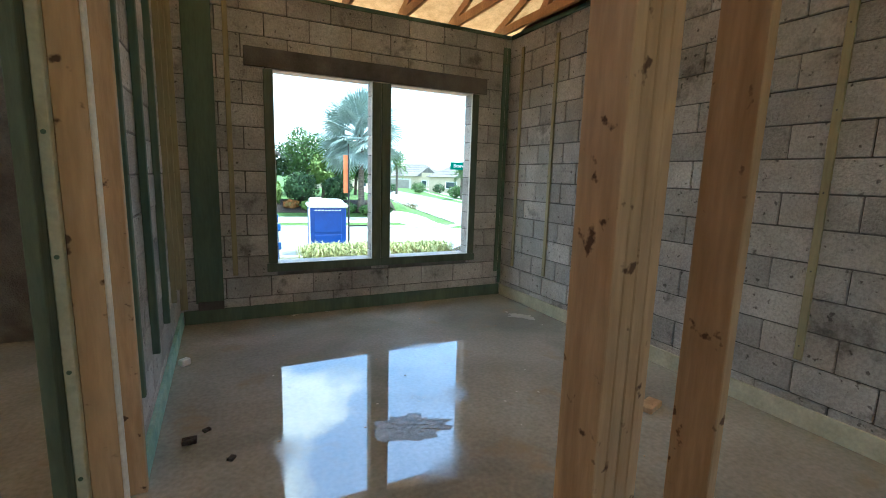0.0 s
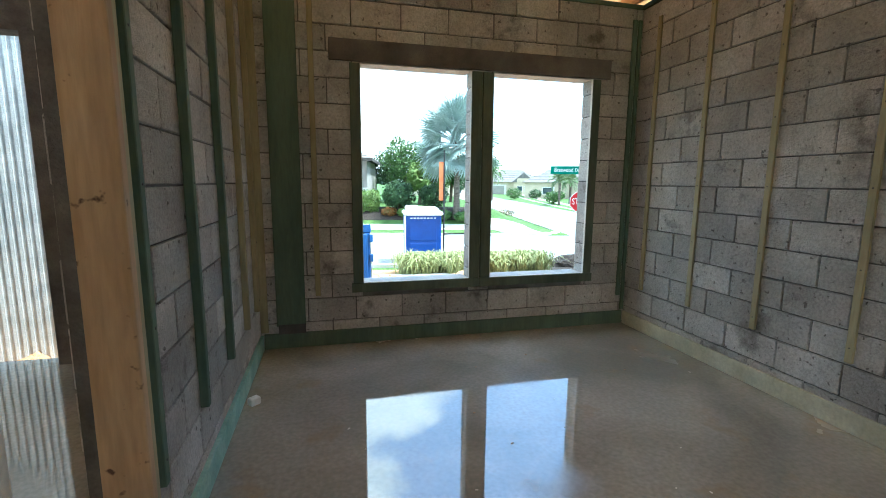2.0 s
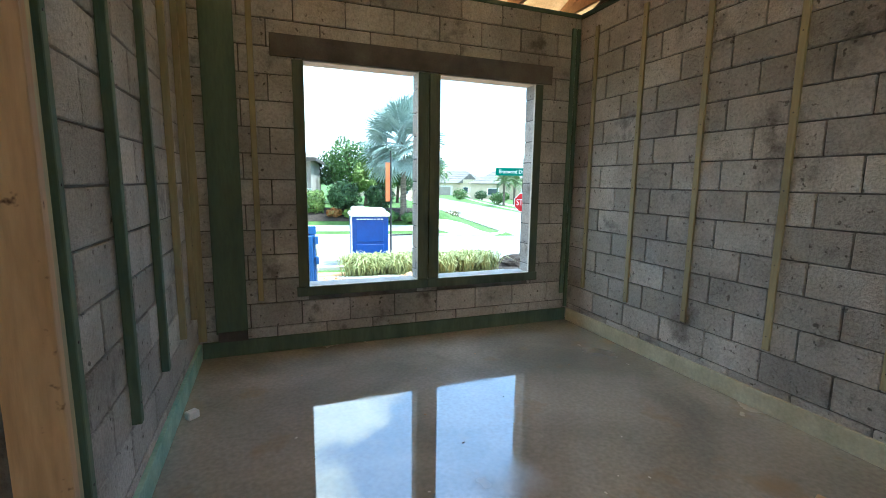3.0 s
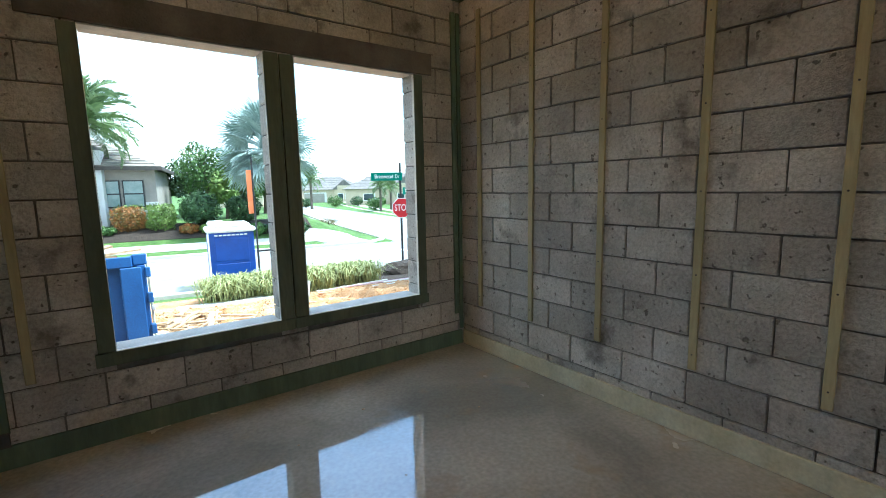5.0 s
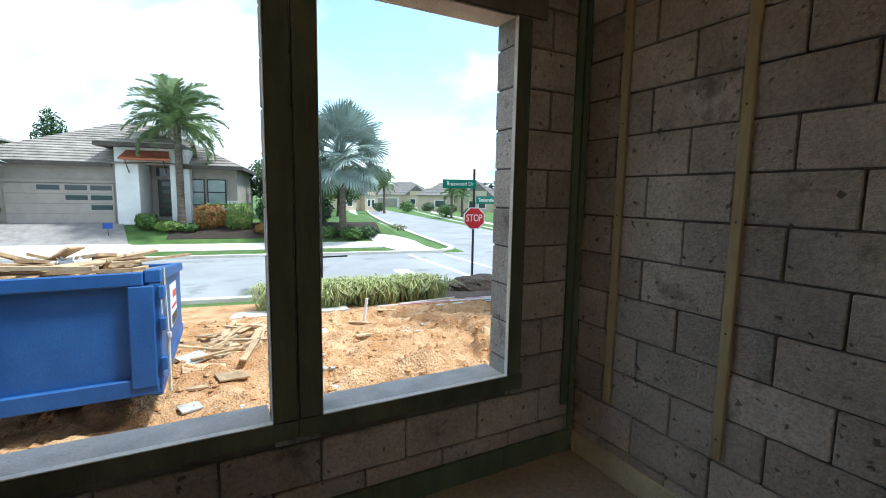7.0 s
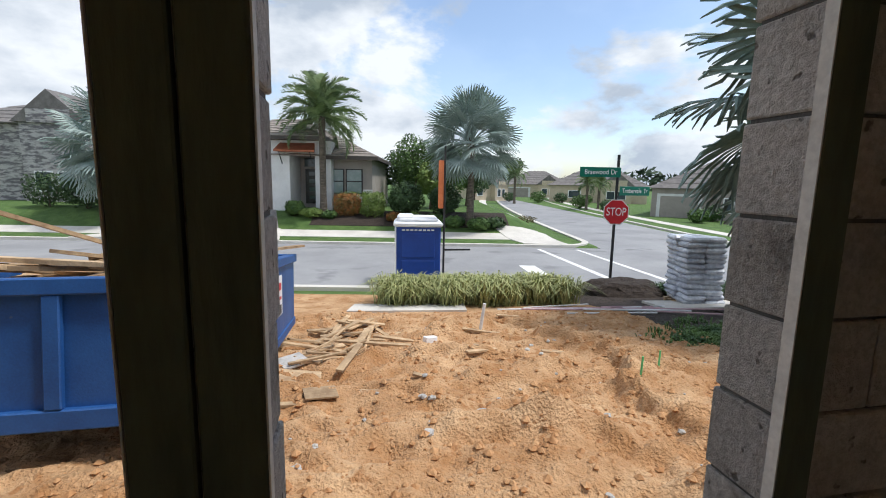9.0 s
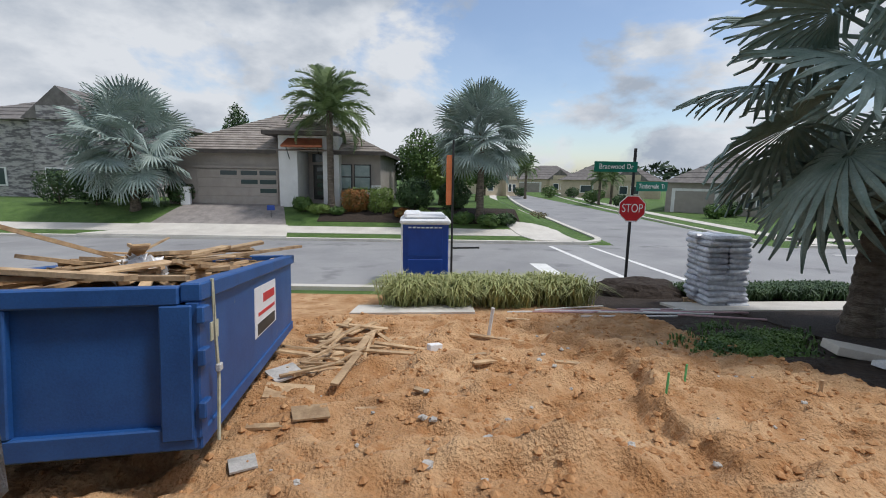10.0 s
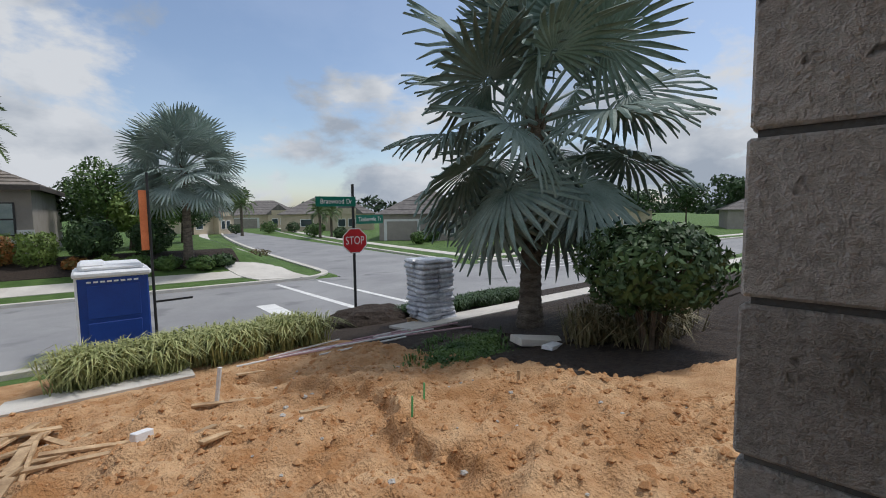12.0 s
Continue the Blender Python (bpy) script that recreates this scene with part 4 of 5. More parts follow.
grass_clumps("weeds", weeds, 22, 0.17, M_LEAF1, "patch of low green weeds in the sand", 10, 0.1)


strip = []
for k in range(240):
    u, v = rg.uniform(5.0, 9.4), rg.uniform(-2.0, -0.5)
    x, y, z = st(u, v)
    strip.append((x, y, z + 0.12))
grass_clumps("border_grass", strip, 46, 0.42, M_LEAF2, "low dark green border grass behind the sidewalk", 12, 0.11)


# ---- the dumpster and its load ----
DUMP = pose(0.795, 7.757, -0.465, -7.2, 0, 0.37)
dump = thing("dumpster", DUMP, "dented blue steel roll-off dumpster heaped with scrap lumber", "dumpster")
W_, L_, H_ = 2.3, 4.26, 1.20
part("floor_pan", boxed(-W_ + 0.05, -0.05, 0.05, L_, 0.08, 0.14), M_BLUE, dump)
for nm, q in (("side_panel", (-0.06, -0.02, 0.05, L_, 0.1, H_ - 0.1)), ("side_panel", (-W_ + 0.02, -W_ + 0.06, 0.05, L_, 0.1, H_ - 0.1)), ("end_panel", (-W_ + 0.05, -0.05, 0.05, 0.09, 0.1, H_ - 0.12)), ("end_panel", (-W_ + 0.05, -0.05, L_ - 0.04, L_, 0.1, H_ - 0.1))):
    part(nm, boxed(*q, bevel=0.004), M_BLUE, dump)
for nm, q in (("top_rail", (-0.11, 0.03, 0.0, L_ + 0.02, H_ - 0.13, H_)), ("top_rail", (-W_ - 0.03, -W_ + 0.11, 0.0, L_ + 0.02, H_ - 0.13, H_)), ("top_rail", (-W_ + 0.11, -0.112, -0.02, 0.10, H_ - 0.15, H_ - 0.02)), ("top_rail", (-W_ + 0.11, -0.112, L_ - 0.1, L_ + 0.02, H_ - 0.13, H_)),
              ("bottom_rail", (-W_ + 0.02, -0.02, -0.01, 0.09, 0.03, 0.19)), ("bottom_rail", (-0.10, 0.0, 0.05, L_, 0.0, 0.13)), ("corner_post", (-0.24, -0.03, -0.025, 0.10, 0.1, H_ - 0.15)), ("corner_post", (-W_ + 0.03, -W_ + 0.2, -0.02, 0.10, 0.1, H_ - 0.15)), ("corner_post", (-0.08, 0.012, 0.0, 0.14, 0.1, H_ - 0.13))):
    part(nm, boxed(*q, bevel=0.012), M_BLUE, dump)
for k in range(2):
    part("rib", boxed(-W_ + 0.42 + 0.6 * k, -W_ + 0.54 + 0.6 * k, -0.012, 0.05, 0.19, H_ - 0.15, bevel=0.01), M_BLUE, dump)
for z in (0.25, 0.62, 0.92):
    part("hinge", boxed(0.0, 0.055, -0.03, 0.10, z, z + 0.12, bevel=0.01), M_BLUE, dump)
sgn = part("sign_plate", boxed(-0.02, -0.012, 1.75, 2.9, 0.40, 0.95), M_WHITE, dump, "white lettered company plate")
for r, (a, b, h) in enumerate(((2.15, 2.8, 0.10), (1.9, 2.8, 0.04), (1.85, 2.8, 0.13))):
    part("lettering_bar", boxed(-0.012, -0.008, a, b, 0.80 - 0.16 * r - h / 2, 0.80 - 0.16 * r + h / 2), M_RED if r < 2 else M_BLACK, sgn)
part("yellow_label", boxed(-0.02, -0.010, 0.32, 0.50, 0.72, 0.86), M_PLATE, dump)
strap = bmesh.new()
tube(strap, [(0.035, 0.22, H_ + 0.01), (0.045, 0.24, 0.8), (0.05, 0.28, 0.45), (0.05, 0.25, -0.02)], [0.014] * 4, 6)
part("strap", strap, M_PLATE, dump, "frayed pale tie-down strap")
part("strap_buckle", boxed(0.035, 0.075, 0.24, 0.31, 0.50, 0.56, bevel=0.008), M_SILL, dump)

rs = random.Random(31)
fillbm = boxed(-W_ + 0.07, -0.07, 0.11, L_ - 0.05, 0.15, H_ - 0.3)
part("packed_debris", fillbm, M_SCRAP, dump, "packed broken wood inside")
for k in range(110):
    L, w, h = rs.uniform(0.5, 2.0), rs.choice((0.04, 0.09, 0.14, 0.19)), rs.choice((0.02, 0.038))
    L = min(L * 1.15, 2.0)
    yaw = rs.choice((0, 90, 60, 110, 75)) + rs.uniform(-28, 28)
    hx, hy = abs(math.cos(radians(yaw))) * L / 2 + 0.14, abs(math.sin(radians(yaw))) * L / 2 + 0.16
    fx, fy = rs.uniform(-W_ + hx, -hx), rs.uniform(hy, L_ - hy)
    zz = H_ - 0.20 + 0.36 * rs.random() * (1 - abs(fx + W_ / 2) / 1.3)
    m = DUMP @ pose(fx, fy, zz, rs.uniform(-13, 13), rs.uniform(-11, 11), yaw)
    ob = tagged(obj("scrap_board", boxed(-L / 2, L / 2, -w / 2, w / 2, -h / 2, h / 2, bevel=0.002), M_SCRAP), "broken offcut of pale lumber in the dumpster", "scrap wood", "dumpster load")
    ob.matrix_basis = m
for p0, p1 in (((-2.45, 0.9, H_ + 0.62), (-1.15, 1.9, H_ + 0.02)), ((-2.1, 0.35, H_ + 0.05), (-0.25, 0.55, H_ - 0.01)), ((-1.9, 0.5, H_ + 0.11), (-0.5, 0.2, H_ + 0.03)), ((-0.9, 2.6, H_ + 0.02), (0.12, 4.2, H_ + 0.14))):
    ob = tagged(obj("long_board", beam(p0, p1, 0.14, 0.038), M_SCRAP), "long pale board lying across the scrap heap", "scrap wood", "dumpster load")
    ob.matrix_basis = DUMP
ob = tagged(obj("plastic_sheet", leafy((0, 0, 0), (0.28, 0.2, 0.10), 260, 0.09, 77), M_WHITE), "crumpled white plastic sheet on the scrap", "plastic sheet")
ob.matrix_basis = DUMP @ pose(-0.95, 1.3, H_ + 0.02)

# ---- portable toilet ----
pj = thing("portable_toilet", pose(3.78, 18.55, -1.83, 0, 0, -6.0) @ Matrix.Diagonal((1.13, 1.05, 1.0, 1)), "blue plastic portable toilet with white roof at the kerb", "portable toilet")
part("body", boxed(-0.62, 0.62, -0.6, 0.6, 0.12, 1.92, bevel=0.03), M_PJ, pj)
part("base", boxed(-0.66, 0.66, -0.64, 0.64, 0.0, 0.13, bevel=0.02), M_BLACK, pj)
roof = bmesh.new()
box(roof, -0.68, 0.68, -0.66, 0.66, 1.90, 2.06, bevel=0.05)
box(roof, -0.56, 0.56, -0.54, 0.54, 2.04, 2.20, bevel=0.07)
box(roof, -0.58, -0.1, -0.5, 0.5, 2.05, 2.25, bevel=0.06)
part("roof", roof, M_WHITE, pj, "translucent white domed roof")
for x0, x1, z0, z1 in ((-0.46, 0.46, 0.95, 1.72), (-0.46, 0.46, 0.22, 0.85)):
    part("moulded_panel", boxed(x0, x1, -0.625, -0.598, z0, z1, bevel=0.012), M_PJ, pj)
for k in range(8):
    part("vent_slot", boxed(-0.45 + 0.115 * k, -0.37 + 0.115 * k, -0.612, -0.598, 1.79, 1.83), M_WHITE, pj)
part("corner_trim", boxed(-0.645, -0.60, -0.63, -0.58, 0.12, 1.9, bevel=0.008), M_WHITE, pj)
disc = bmesh.new()
bmesh.ops.create_cone(disc, cap_ends=True, segments=20, radius1=0.14, radius2=0.14, depth=0.01, matrix=pose(-0.626, -0.15, 1.68, 0, 90, 0))
part("round_label", disc, M_WHITE, pj)
part("door", boxed(-0.628, -0.602, -0.38, 0.42, 0.18, 1.8, bevel=0.008), M_PJ, pj)

# ---- signs ----
sx, sy = 9.80, 17.0
sp = thing("stop_sign", pose(sx, sy, -1.92), "red stop sign on a black post with green street names", "street sign")
post = bmesh.new()
tube(post, [(0, 0, 0), (0, 0, 4.32)], [0.045, 0.045], 12)
tube(post, [(0, 0, 0), (0, 0, 0.35), (0, 0, 0.4)], [0.075, 0.07, 0.045], 12)
part("post", post, M_BLACK, sp)
FACE = pose(0, -0.06, 2.56, 90, 0, -14)
octo = bmesh.new()
bmesh.ops.create_cone(octo, cap_ends=True, segments=8, radius1=0.42, radius2=0.42, depth=0.006, matrix=pose(0, 0, 0, 0, 0, 22.5))
o1 = part("rim", octo, M_LETTER, sp)
o1.matrix_basis = FACE
octo = bmesh.new()
bmesh.ops.create_cone(octo, cap_ends=True, segments=8, radius1=0.39, radius2=0.39, depth=0.006, matrix=pose(0, 0, 0.005, 0, 0, 22.5))
o1 = part("face", octo, M_RED, sp)
o1.matrix_basis = FACE
text("stop_lettering", "STOP", 0.36, FACE @ pose(0, 0, 0.010), M_LETTER, sp, 0.60, 0.002)
N1 = pose(-0.62, -0.05, 3.78, 90, 0, -8)
b1 = part("name_plate", boxed(-0.64, 0.64, -0.15, 0.15, -0.006, 0.006, bevel=0.003), M_SIGN, sp, "green plate reading Braewood Dr")
b1.matrix_basis = N1
text("name_lettering", "Braewood", 0.21, N1 @ pose(-0.12, 0, 0.008), M_LETTER, sp, 0.74, 0.002)
text("name_lettering", "Dr", 0.21, N1 @ pose(0.42, 0, 0.008), M_LETTER, sp, 0.18, 0.002)
N2 = pose(0.60, -0.04, 3.22, 90, 0, 6)
b1 = part("name_plate", boxed(-0.56, 0.56, -0.14, 0.14, -0.006, 0.006, bevel=0.003), M_SIGN, sp, "green plate reading Timbervale Tr")
b1.matrix_basis = N2
text("name_lettering", "Timbervale", 0.2, N2 @ pose(-0.11, 0, 0.008), M_LETTER, sp, 0.72, 0.002)
text("name_lettering", "Tr", 0.2, N2 @ pose(0.40, 0, 0.008), M_LETTER, sp, 0.14, 0.002)
mound = bmesh.new()
bmesh.ops.create_uvsphere(mound, u_segments=40, v_segments=16, radius=1.0)
for v in mound.verts:
    k = 1 + 0.16 * noise.noise(v.co * 3) + 0.06 * noise.noise(v.co * 11)
    v.co = Vector((v.co.x * 1.35 * k, v.co.y * 1.0 * k, v.co.z * 0.46 * k))
mo = tagged(obj("mulch_mound", mound, M_MULCH), "dark bark mulch mound round the sign post", "mulch")
mo.matrix_basis = pose(sx, sy - 0.75, -1.80, 0, 0, -9)
bn = thing("banner_post", pose(4.52, 17.9, -1.86), "black pole with a narrow orange banner", "banner post")
pb = bmesh.new()
tube(pb, [(0, 0, 0), (0, 0, 4.42)], [0.035, 0.03], 10)
part("pole", pb, M_BLACK, bn)
part("banner", boxed(-0.20, -0.035, -0.012, 0.012, 2.52, 3.98, bevel=0.004), M_ORANGE, bn)
part("arm", boxed(0.0, 0.86, -0.015, 0.015, 1.19, 1.24), M_BLACK, bn)

# ---- pallet of wrapped bags ----
px, py = 10.4, 14.1
pal = thing("pallet", pose(px, py, ground_z(px, py, False) - 0.06, 0, 0, -9), "wooden pallet stacked with shrink-wrapped grey bags", "pallet")
for k in range(5):
    part("slat", boxed(-0.52, 0.52, -0.5 + 0.22 * k, -0.38 + 0.22 * k, 0.09, 0.12), M_SCRAP, pal)
for k in range(3):
    part("runner", boxed(-0.52, 0.52, -0.5 + 0.44 * k, -0.44 + 0.44 * k, 0.0, 0.09), M_SCRAP, pal)
rb_ = random.Random(5)
bag_bm = boxed(-0.27, 0.27, -0.25, 0.25, 0, 0.132, bevel=0.05)
bag_me = bpy.data.meshes.new("bag")
bag_bm.to_mesh(bag_me)
bag_bm.free()
bag_me.materials.append(M_BAG)
for r in range(13):
    for cx in (-0.24, 0.24):
        for cy in (-0.25, 0.25):
            bag = new("bag", bag_me)
            bag.matrix_basis = pose(px, py, ground_z(px, py, False) + 0.06, 0, 0, -9) @ pose(cx + rb_.uniform(-.05, .05) - 0.004 * r, cy + rb_.uniform(-.04, .04), 0.131 * r, rb_.uniform(-3, 3), rb_.uniform(-4, 4), rb_.uniform(-8, 8))
            tagged(bag, "shrink-wrapped grey plastic bag on a pallet", "bag", "bags on the pallet")


# ---- the house across the street ----
HZ = -0.46
house = thing("house", STREET @ pose(0, 16.0, HZ), "taupe and white stucco house with brown tile hip roof", "house")
part("wall", boxed(-19.4, -12.1, 0.0, 11.0, -0.6, 3.42), M_TAUPE, house, "taupe stucco garage wing")
part("wall", boxed(-9.1, -5.85, 0.3, 11.0, -0.6, 3.3), M_TAUPE, house, "taupe stucco wing with twin windows")
part("wall", boxed(-6.9, -5.82, 0.27, 0.31, -0.6, 1.35), M_STUCCO, house)
part("wall", boxed(-10.9, -9.0, 1.7, 11.0, -0.6, 4.2), M_TAUPE, house, "recessed entry wall")
for x0, x1 in ((-12.1, -10.95), (-9.35, -8.35)):
    part("pier", boxed(x0, x1, -0.5, 1.9, -0.6, 4.35), M_STUCCO, house, "white stucco entry pier")
part("wall", boxed(-10.95, -9.35, -0.5, 1.9, 3.55, 4.35), M_STUCCO, house)
part("entry_fascia", boxed(-12.9, -8.6, -1.1, 2.0, 4.36, 4.58), M_FASCIA, house)
awning = bmesh.new()
av = [awning.verts.new(p) for p in ((-11.7, -1.25, 3.72), (-9.2, -1.25, 3.72), (-9.35, -0.5, 4.2), (-11.5, -0.5, 4.2), (-11.7, -1.25, 3.62), (-9.2, -1.25, 3.62), (-9.35, -0.5, 3.62), (-11.5, -0.5, 3.62))]
for q in ((0, 1, 2, 3), (7, 6, 5, 4), (4, 5, 1, 0), (5, 6, 2, 1), (7, 4, 0, 3), (6, 7, 3, 2)):
    awning.faces.new([av[k] for k in q])
part("awning", awning, M_COPPER, house, "copper-coloured metal awning")
for x in (-11.4, -9.5):
    part("awning_bracket", beam((x, -0.52, 2.9), (x, -1.2, 3.65), 0.04, 0.04), M_BLACK, house)
door = part("door", boxed(-10.55, -9.6, 1.62, 1.70, 0.62 - 0.3, 2.62), M_DOORBLACK, house, "black panelled entry door")
for z in (0.6, 1.15, 1.7, 2.2):
    part("pane", boxed(-10.3, -9.85, 1.605, 1.62, z, z + 0.26), M_GLASS, door)
part("transom", boxed(-10.6, -9.6, 1.63, 1.70, 2.8, 3.35), M_GLASS, house)
for x0 in (-8.75, -7.55):
    w = part("window", boxed(x0, x0 + 1.08, 0.22, 0.30, 1.05, 2.66), M_BLACK, house)
    for z in (1.12, 1.90):
        part("pane", boxed(x0 + 0.07, x0 + 1.01, 0.205, 0.222, z, z + 0.70), mat("blind_lit_glass", (0.20, 0.27, 0.27), (0.30, 0.36, 0.35), 2, 0.1, 0.0, 30), w)
gd = part("garage_door", boxed(-17.5, -12.35, -0.05, 0.0, 0.0, 2.24), M_GARAGE, house, "taupe garage door with slot windows")
for r in range(4):
    part("panel", boxed(-17.48, -12.37, -0.075, -0.051, 0.01 + 0.56 * r, 0.55 + 0.56 * r, bevel=0.01), M_GARAGE, gd)
for x0, z0 in ((-16.0, 1.88), (-14.7, 1.88), (-13.5, 1.88), (-14.7, 1.32), (-13.5, 1.32), (-13.5, 0.76)):
    part("pane", boxed(x0, x0 + 1.05, -0.088, -0.076, z0, z0 + 0.27), M_GLASS, gd)
part("lintel_band", boxed(-19.4, -12.1, -0.12, -0.005, 2.3, 2.46), M_TAUPE, house)


def hip_roof(parent, x0, x1, y0, y1, z, rise, material, ridge=None, courses=9, name="roof"):
    """A hip roof laid in stepped courses."""
    rf = None
    run = min(x1 - x0, y1 - y0) / 2
    for k in range(courses):
        a, b = k / courses, (k + 1) / courses
        bm = bmesh.new()
        lo = [(x0 + run * a, y0 + run * a), (x1 - run * a, y0 + run * a), (x1 - run * a, y1 - run * a), (x0 + run * a, y1 - run * a)]
        hi = [(x0 + run * b, y0 + run * b), (x1 - run * b, y0 + run * b), (x1 - run * b, y1 - run * b), (x0 + run * b, y1 - run * b)]
        A = [bm.verts.new((x, y, z + rise * a + 0.05)) for x, y in lo]
        A0 = [bm.verts.new((x, y, z + rise * a - 0.01)) for x, y in lo]
        C = [bm.verts.new((x, y, z + rise * b + 0.0)) for x, y in hi]
        for q in range(4):
            w = (q + 1) % 4
            bm.faces.new((A[q], A[w], C[w], C[q]))
            bm.faces.new((A0[q], A0[w], A[w], A[q]))
        if rf is None:
            bm.faces.new(A0[::-1])
            rf = part(name, bm, material, parent)
        else:
            part("tile_course", bm, material, rf)
    return rf


hip_roof(house, -20.0, -5.4, -0.65, 12.0, 3.42, 3.0, M_TILE, courses=17)
part("fascia", boxed(-20.02, -12.2, -0.68, -0.60, 3.22, 3.44), M_FASCIA, house)
part("fascia", boxed(-9.0, -5.38, -0.66, -0.60, 3.22, 3.44), M_FASCIA, house)
part("fascia", boxed(-5.46, -5.38, -0.6, 12.0, 3.22, 3.44), M_FASCIA, house)
hip_roof(house, -12.9, -8.6, -1.1, 4.0, 4.58, 1.0, M_TILE, courses=6)
ub = tagged(obj("utility_box", boxed(-0.28, 0.28, -0.2, 0.2, 0, 1.15, bevel=0.03), M_WHITE), "white utility box beside the garage", "utility box")
ub.matrix_basis = Matrix.Translation(st(-18.1, 15.6))
bl = tagged(obj("yard_sign", boxed(-0.22, 0.22, -0.015, 0.015, 0.45, 0.75, bevel=0.01), M_PJ), "small blue security yard sign on a stake", "yard sign")
bl.matrix_basis = Matrix.Translation(st(-12.0, 13.6))
part("stake", boxed(-0.015, 0.015, -0.01, 0.01, -0.1, 0.46), M_BLACK, bl)


def far_house(u, v, w, d, h, rise, wallm, turn, label, garage=True):
    x, y, z = st(u, v)
    t = thing("house", pose(x, y, z, 0, 0, turn), label, "house", "houses down the street")
    part("wall", boxed(0, w, 0, d, -0.3, h), wallm, t)
    hip_roof(t, -0.5, w + 0.5, -0.5, d + 0.5, h, rise, M_ROOF, courses=6)
    g = part("gable", boxed(w * 0.55, w * 0.85, -1.2, 0.1, -0.3, h), wallm, t)
    bm = bmesh.new()
    c = [bm.verts.new(p) for p in ((w * 0.52, -1.4, h), (w * 0.88, -1.4, h), (w * 0.70, -1.4, h + w * 0.15), (w * 0.52, 3.0, h), (w * 0.88, 3.0, h), (w * 0.70, 3.0, h + w * 0.15))]
    for q in ((0, 2, 5, 3), (1, 4, 5, 2), (0, 3, 4, 1)):
        bm.faces.new([c[k] for k in q])
    bm.faces.new((c[0], c[1], c[2]))
    part("gable_roof", bm, M_ROOF, t)
    part("gable_wall", boxed(w * 0.60, w * 0.80, -1.43, -1.38, h - 0.05, h + w * 0.06), wallm, t)
    for x0 in (w * 0.6, w * 0.71):
        win = part("window", boxed(x0, x0 + w * 0.085, -1.26, -1.19, 0.7, 2.2), M_LETTER, t)
        part("pane", boxed(x0 + 0.1, x0 + w * 0.085 - 0.1, -1.28, -1.262, 0.8, 2.1), M_GLASS, win)
    if garage:
        gd = part("garage_door", boxed(w * 0.08, w * 0.40, -0.07, 0.0, 0, 2.2), M_TAUPE, t)
        part("surround", boxed(w * 0.05, w * 0.43, -0.04, 0.0, 0, 2.45), M_STUCCO, t)
    else:
        win = part("window", boxed(w * 0.2, w * 0.34, -0.06, 0.0, 0.8, 2.2), M_LETTER, t)
        part("pane", boxed(w * 0.21, w * 0.33, -0.08, -0.062, 0.9, 2.1), M_GLASS, win)


far_house(21.5, 34, 11, 11, 3.0, 3.2, M_TAUPE, -45, "grey stucco house with shingle roof and grey garage")
far_house(20.5, 72, 17, 12, 3.1, 3.4, M_BEIGE, -32, "beige stucco house with grey shingle hip roof", False)
far_house(15.5, 98, 16, 12, 3.1, 3.4, M_BEIGE, -25, "beige stucco house far down the side street")
far_house(5.0, 70, 10, 12, 3.0, 3.0, M_BEIGE, 25, "pale house behind trees down the street", False)
far_house(-39.5, 21, 15, 11, 5.6, 2.4, M_VENEER, -9, "pale stone two-storey house behind a palm", False)
far_house(60, 42, 16, 12, 3.0, 3.2, M_BEIGE, -60, "distant beige house with grey roof", False)
far_house(75, 20, 16, 12, 3.0, 3.2, M_TAUPE, -70, "distant taupe house with grey roof", False)
for k, (u, v, r) in enumerate(((18.5, 48, 1.4), (20.0, 42, 1.1), (22, 26, 1.0), (24.5, 28, 1.2), (28, 24, 1.4), (33, 25, 1.6), (17, 66, 1.6), (21, 66, 1.4), (25, 64, 1.2), (12.5, 70, 1.3))):
    shrub("yard_shrub", *st(u, v), (r, r, r * 0.7), 800, 0.16, M_LEAF2 if k % 2 else M_LEAF1, 120 + k, "rounded green yard shrub by the street", "shrub")
for k, (u, v) in enumerate(((18.2, 44.5), (20.3, 46.0))):
    date_palm(*st(u, v), 3.6, 1.9, 26, 0.16, 150 + k, "small palm in a yard down the street")
tree(*st(19, 110), 10, (4, 4, 4), 1500, 0.5, M_LEAF2, 170, "tall tree behind distant houses")
for k in range(9):
    tree(*st(46 + 8 * k, 46 - 4.5 * k), 6.5 + (k * 7 % 3), (4.2, 4.2, 2.8), 1400, 0.4, M_LEAF2, 180 + k, "dark tree on the far side of the lawns")
for k in range(26):
    a = radians(-70 + 7 * k)
    d = 330 + 60 * (k % 3)
    if abs(math.degrees(a)) < 200:
        bm = leafy((0, 0, 2), (34, 12, 10 + 2 * (k % 4)), 900, 2.6, 200 + k, 0.5)
        ob = tagged(obj("backdrop_woods", bm, M_FAR), "distant line of dark woods", "woods", kind="stuff")
        ob.matrix_basis = pose(d * math.sin(a), d * math.cos(a), -4, 0, 0, -math.degrees(a))

# ---- litter on the sand ----
rd = random.Random(91)


def litter(name, x, y, dims, yaw, material, label, category, group="", tilt=4, up=0.0):
    L, w, h = dims
    ob = tagged(obj(name, boxed(-L / 2, L / 2, -w / 2, w / 2, -h / 2, h / 2, bevel=min(dims) * 0.08), material), label, category, group)
    ob.matrix_basis = pose(x, y, ground_z(x, y) + h * 0.4 + up, rd.uniform(-tilt, tilt), rd.uniform(-tilt, tilt) + (7 if abs(math.sin(radians(yaw))) < 0.5 else 0), yaw)
    return ob


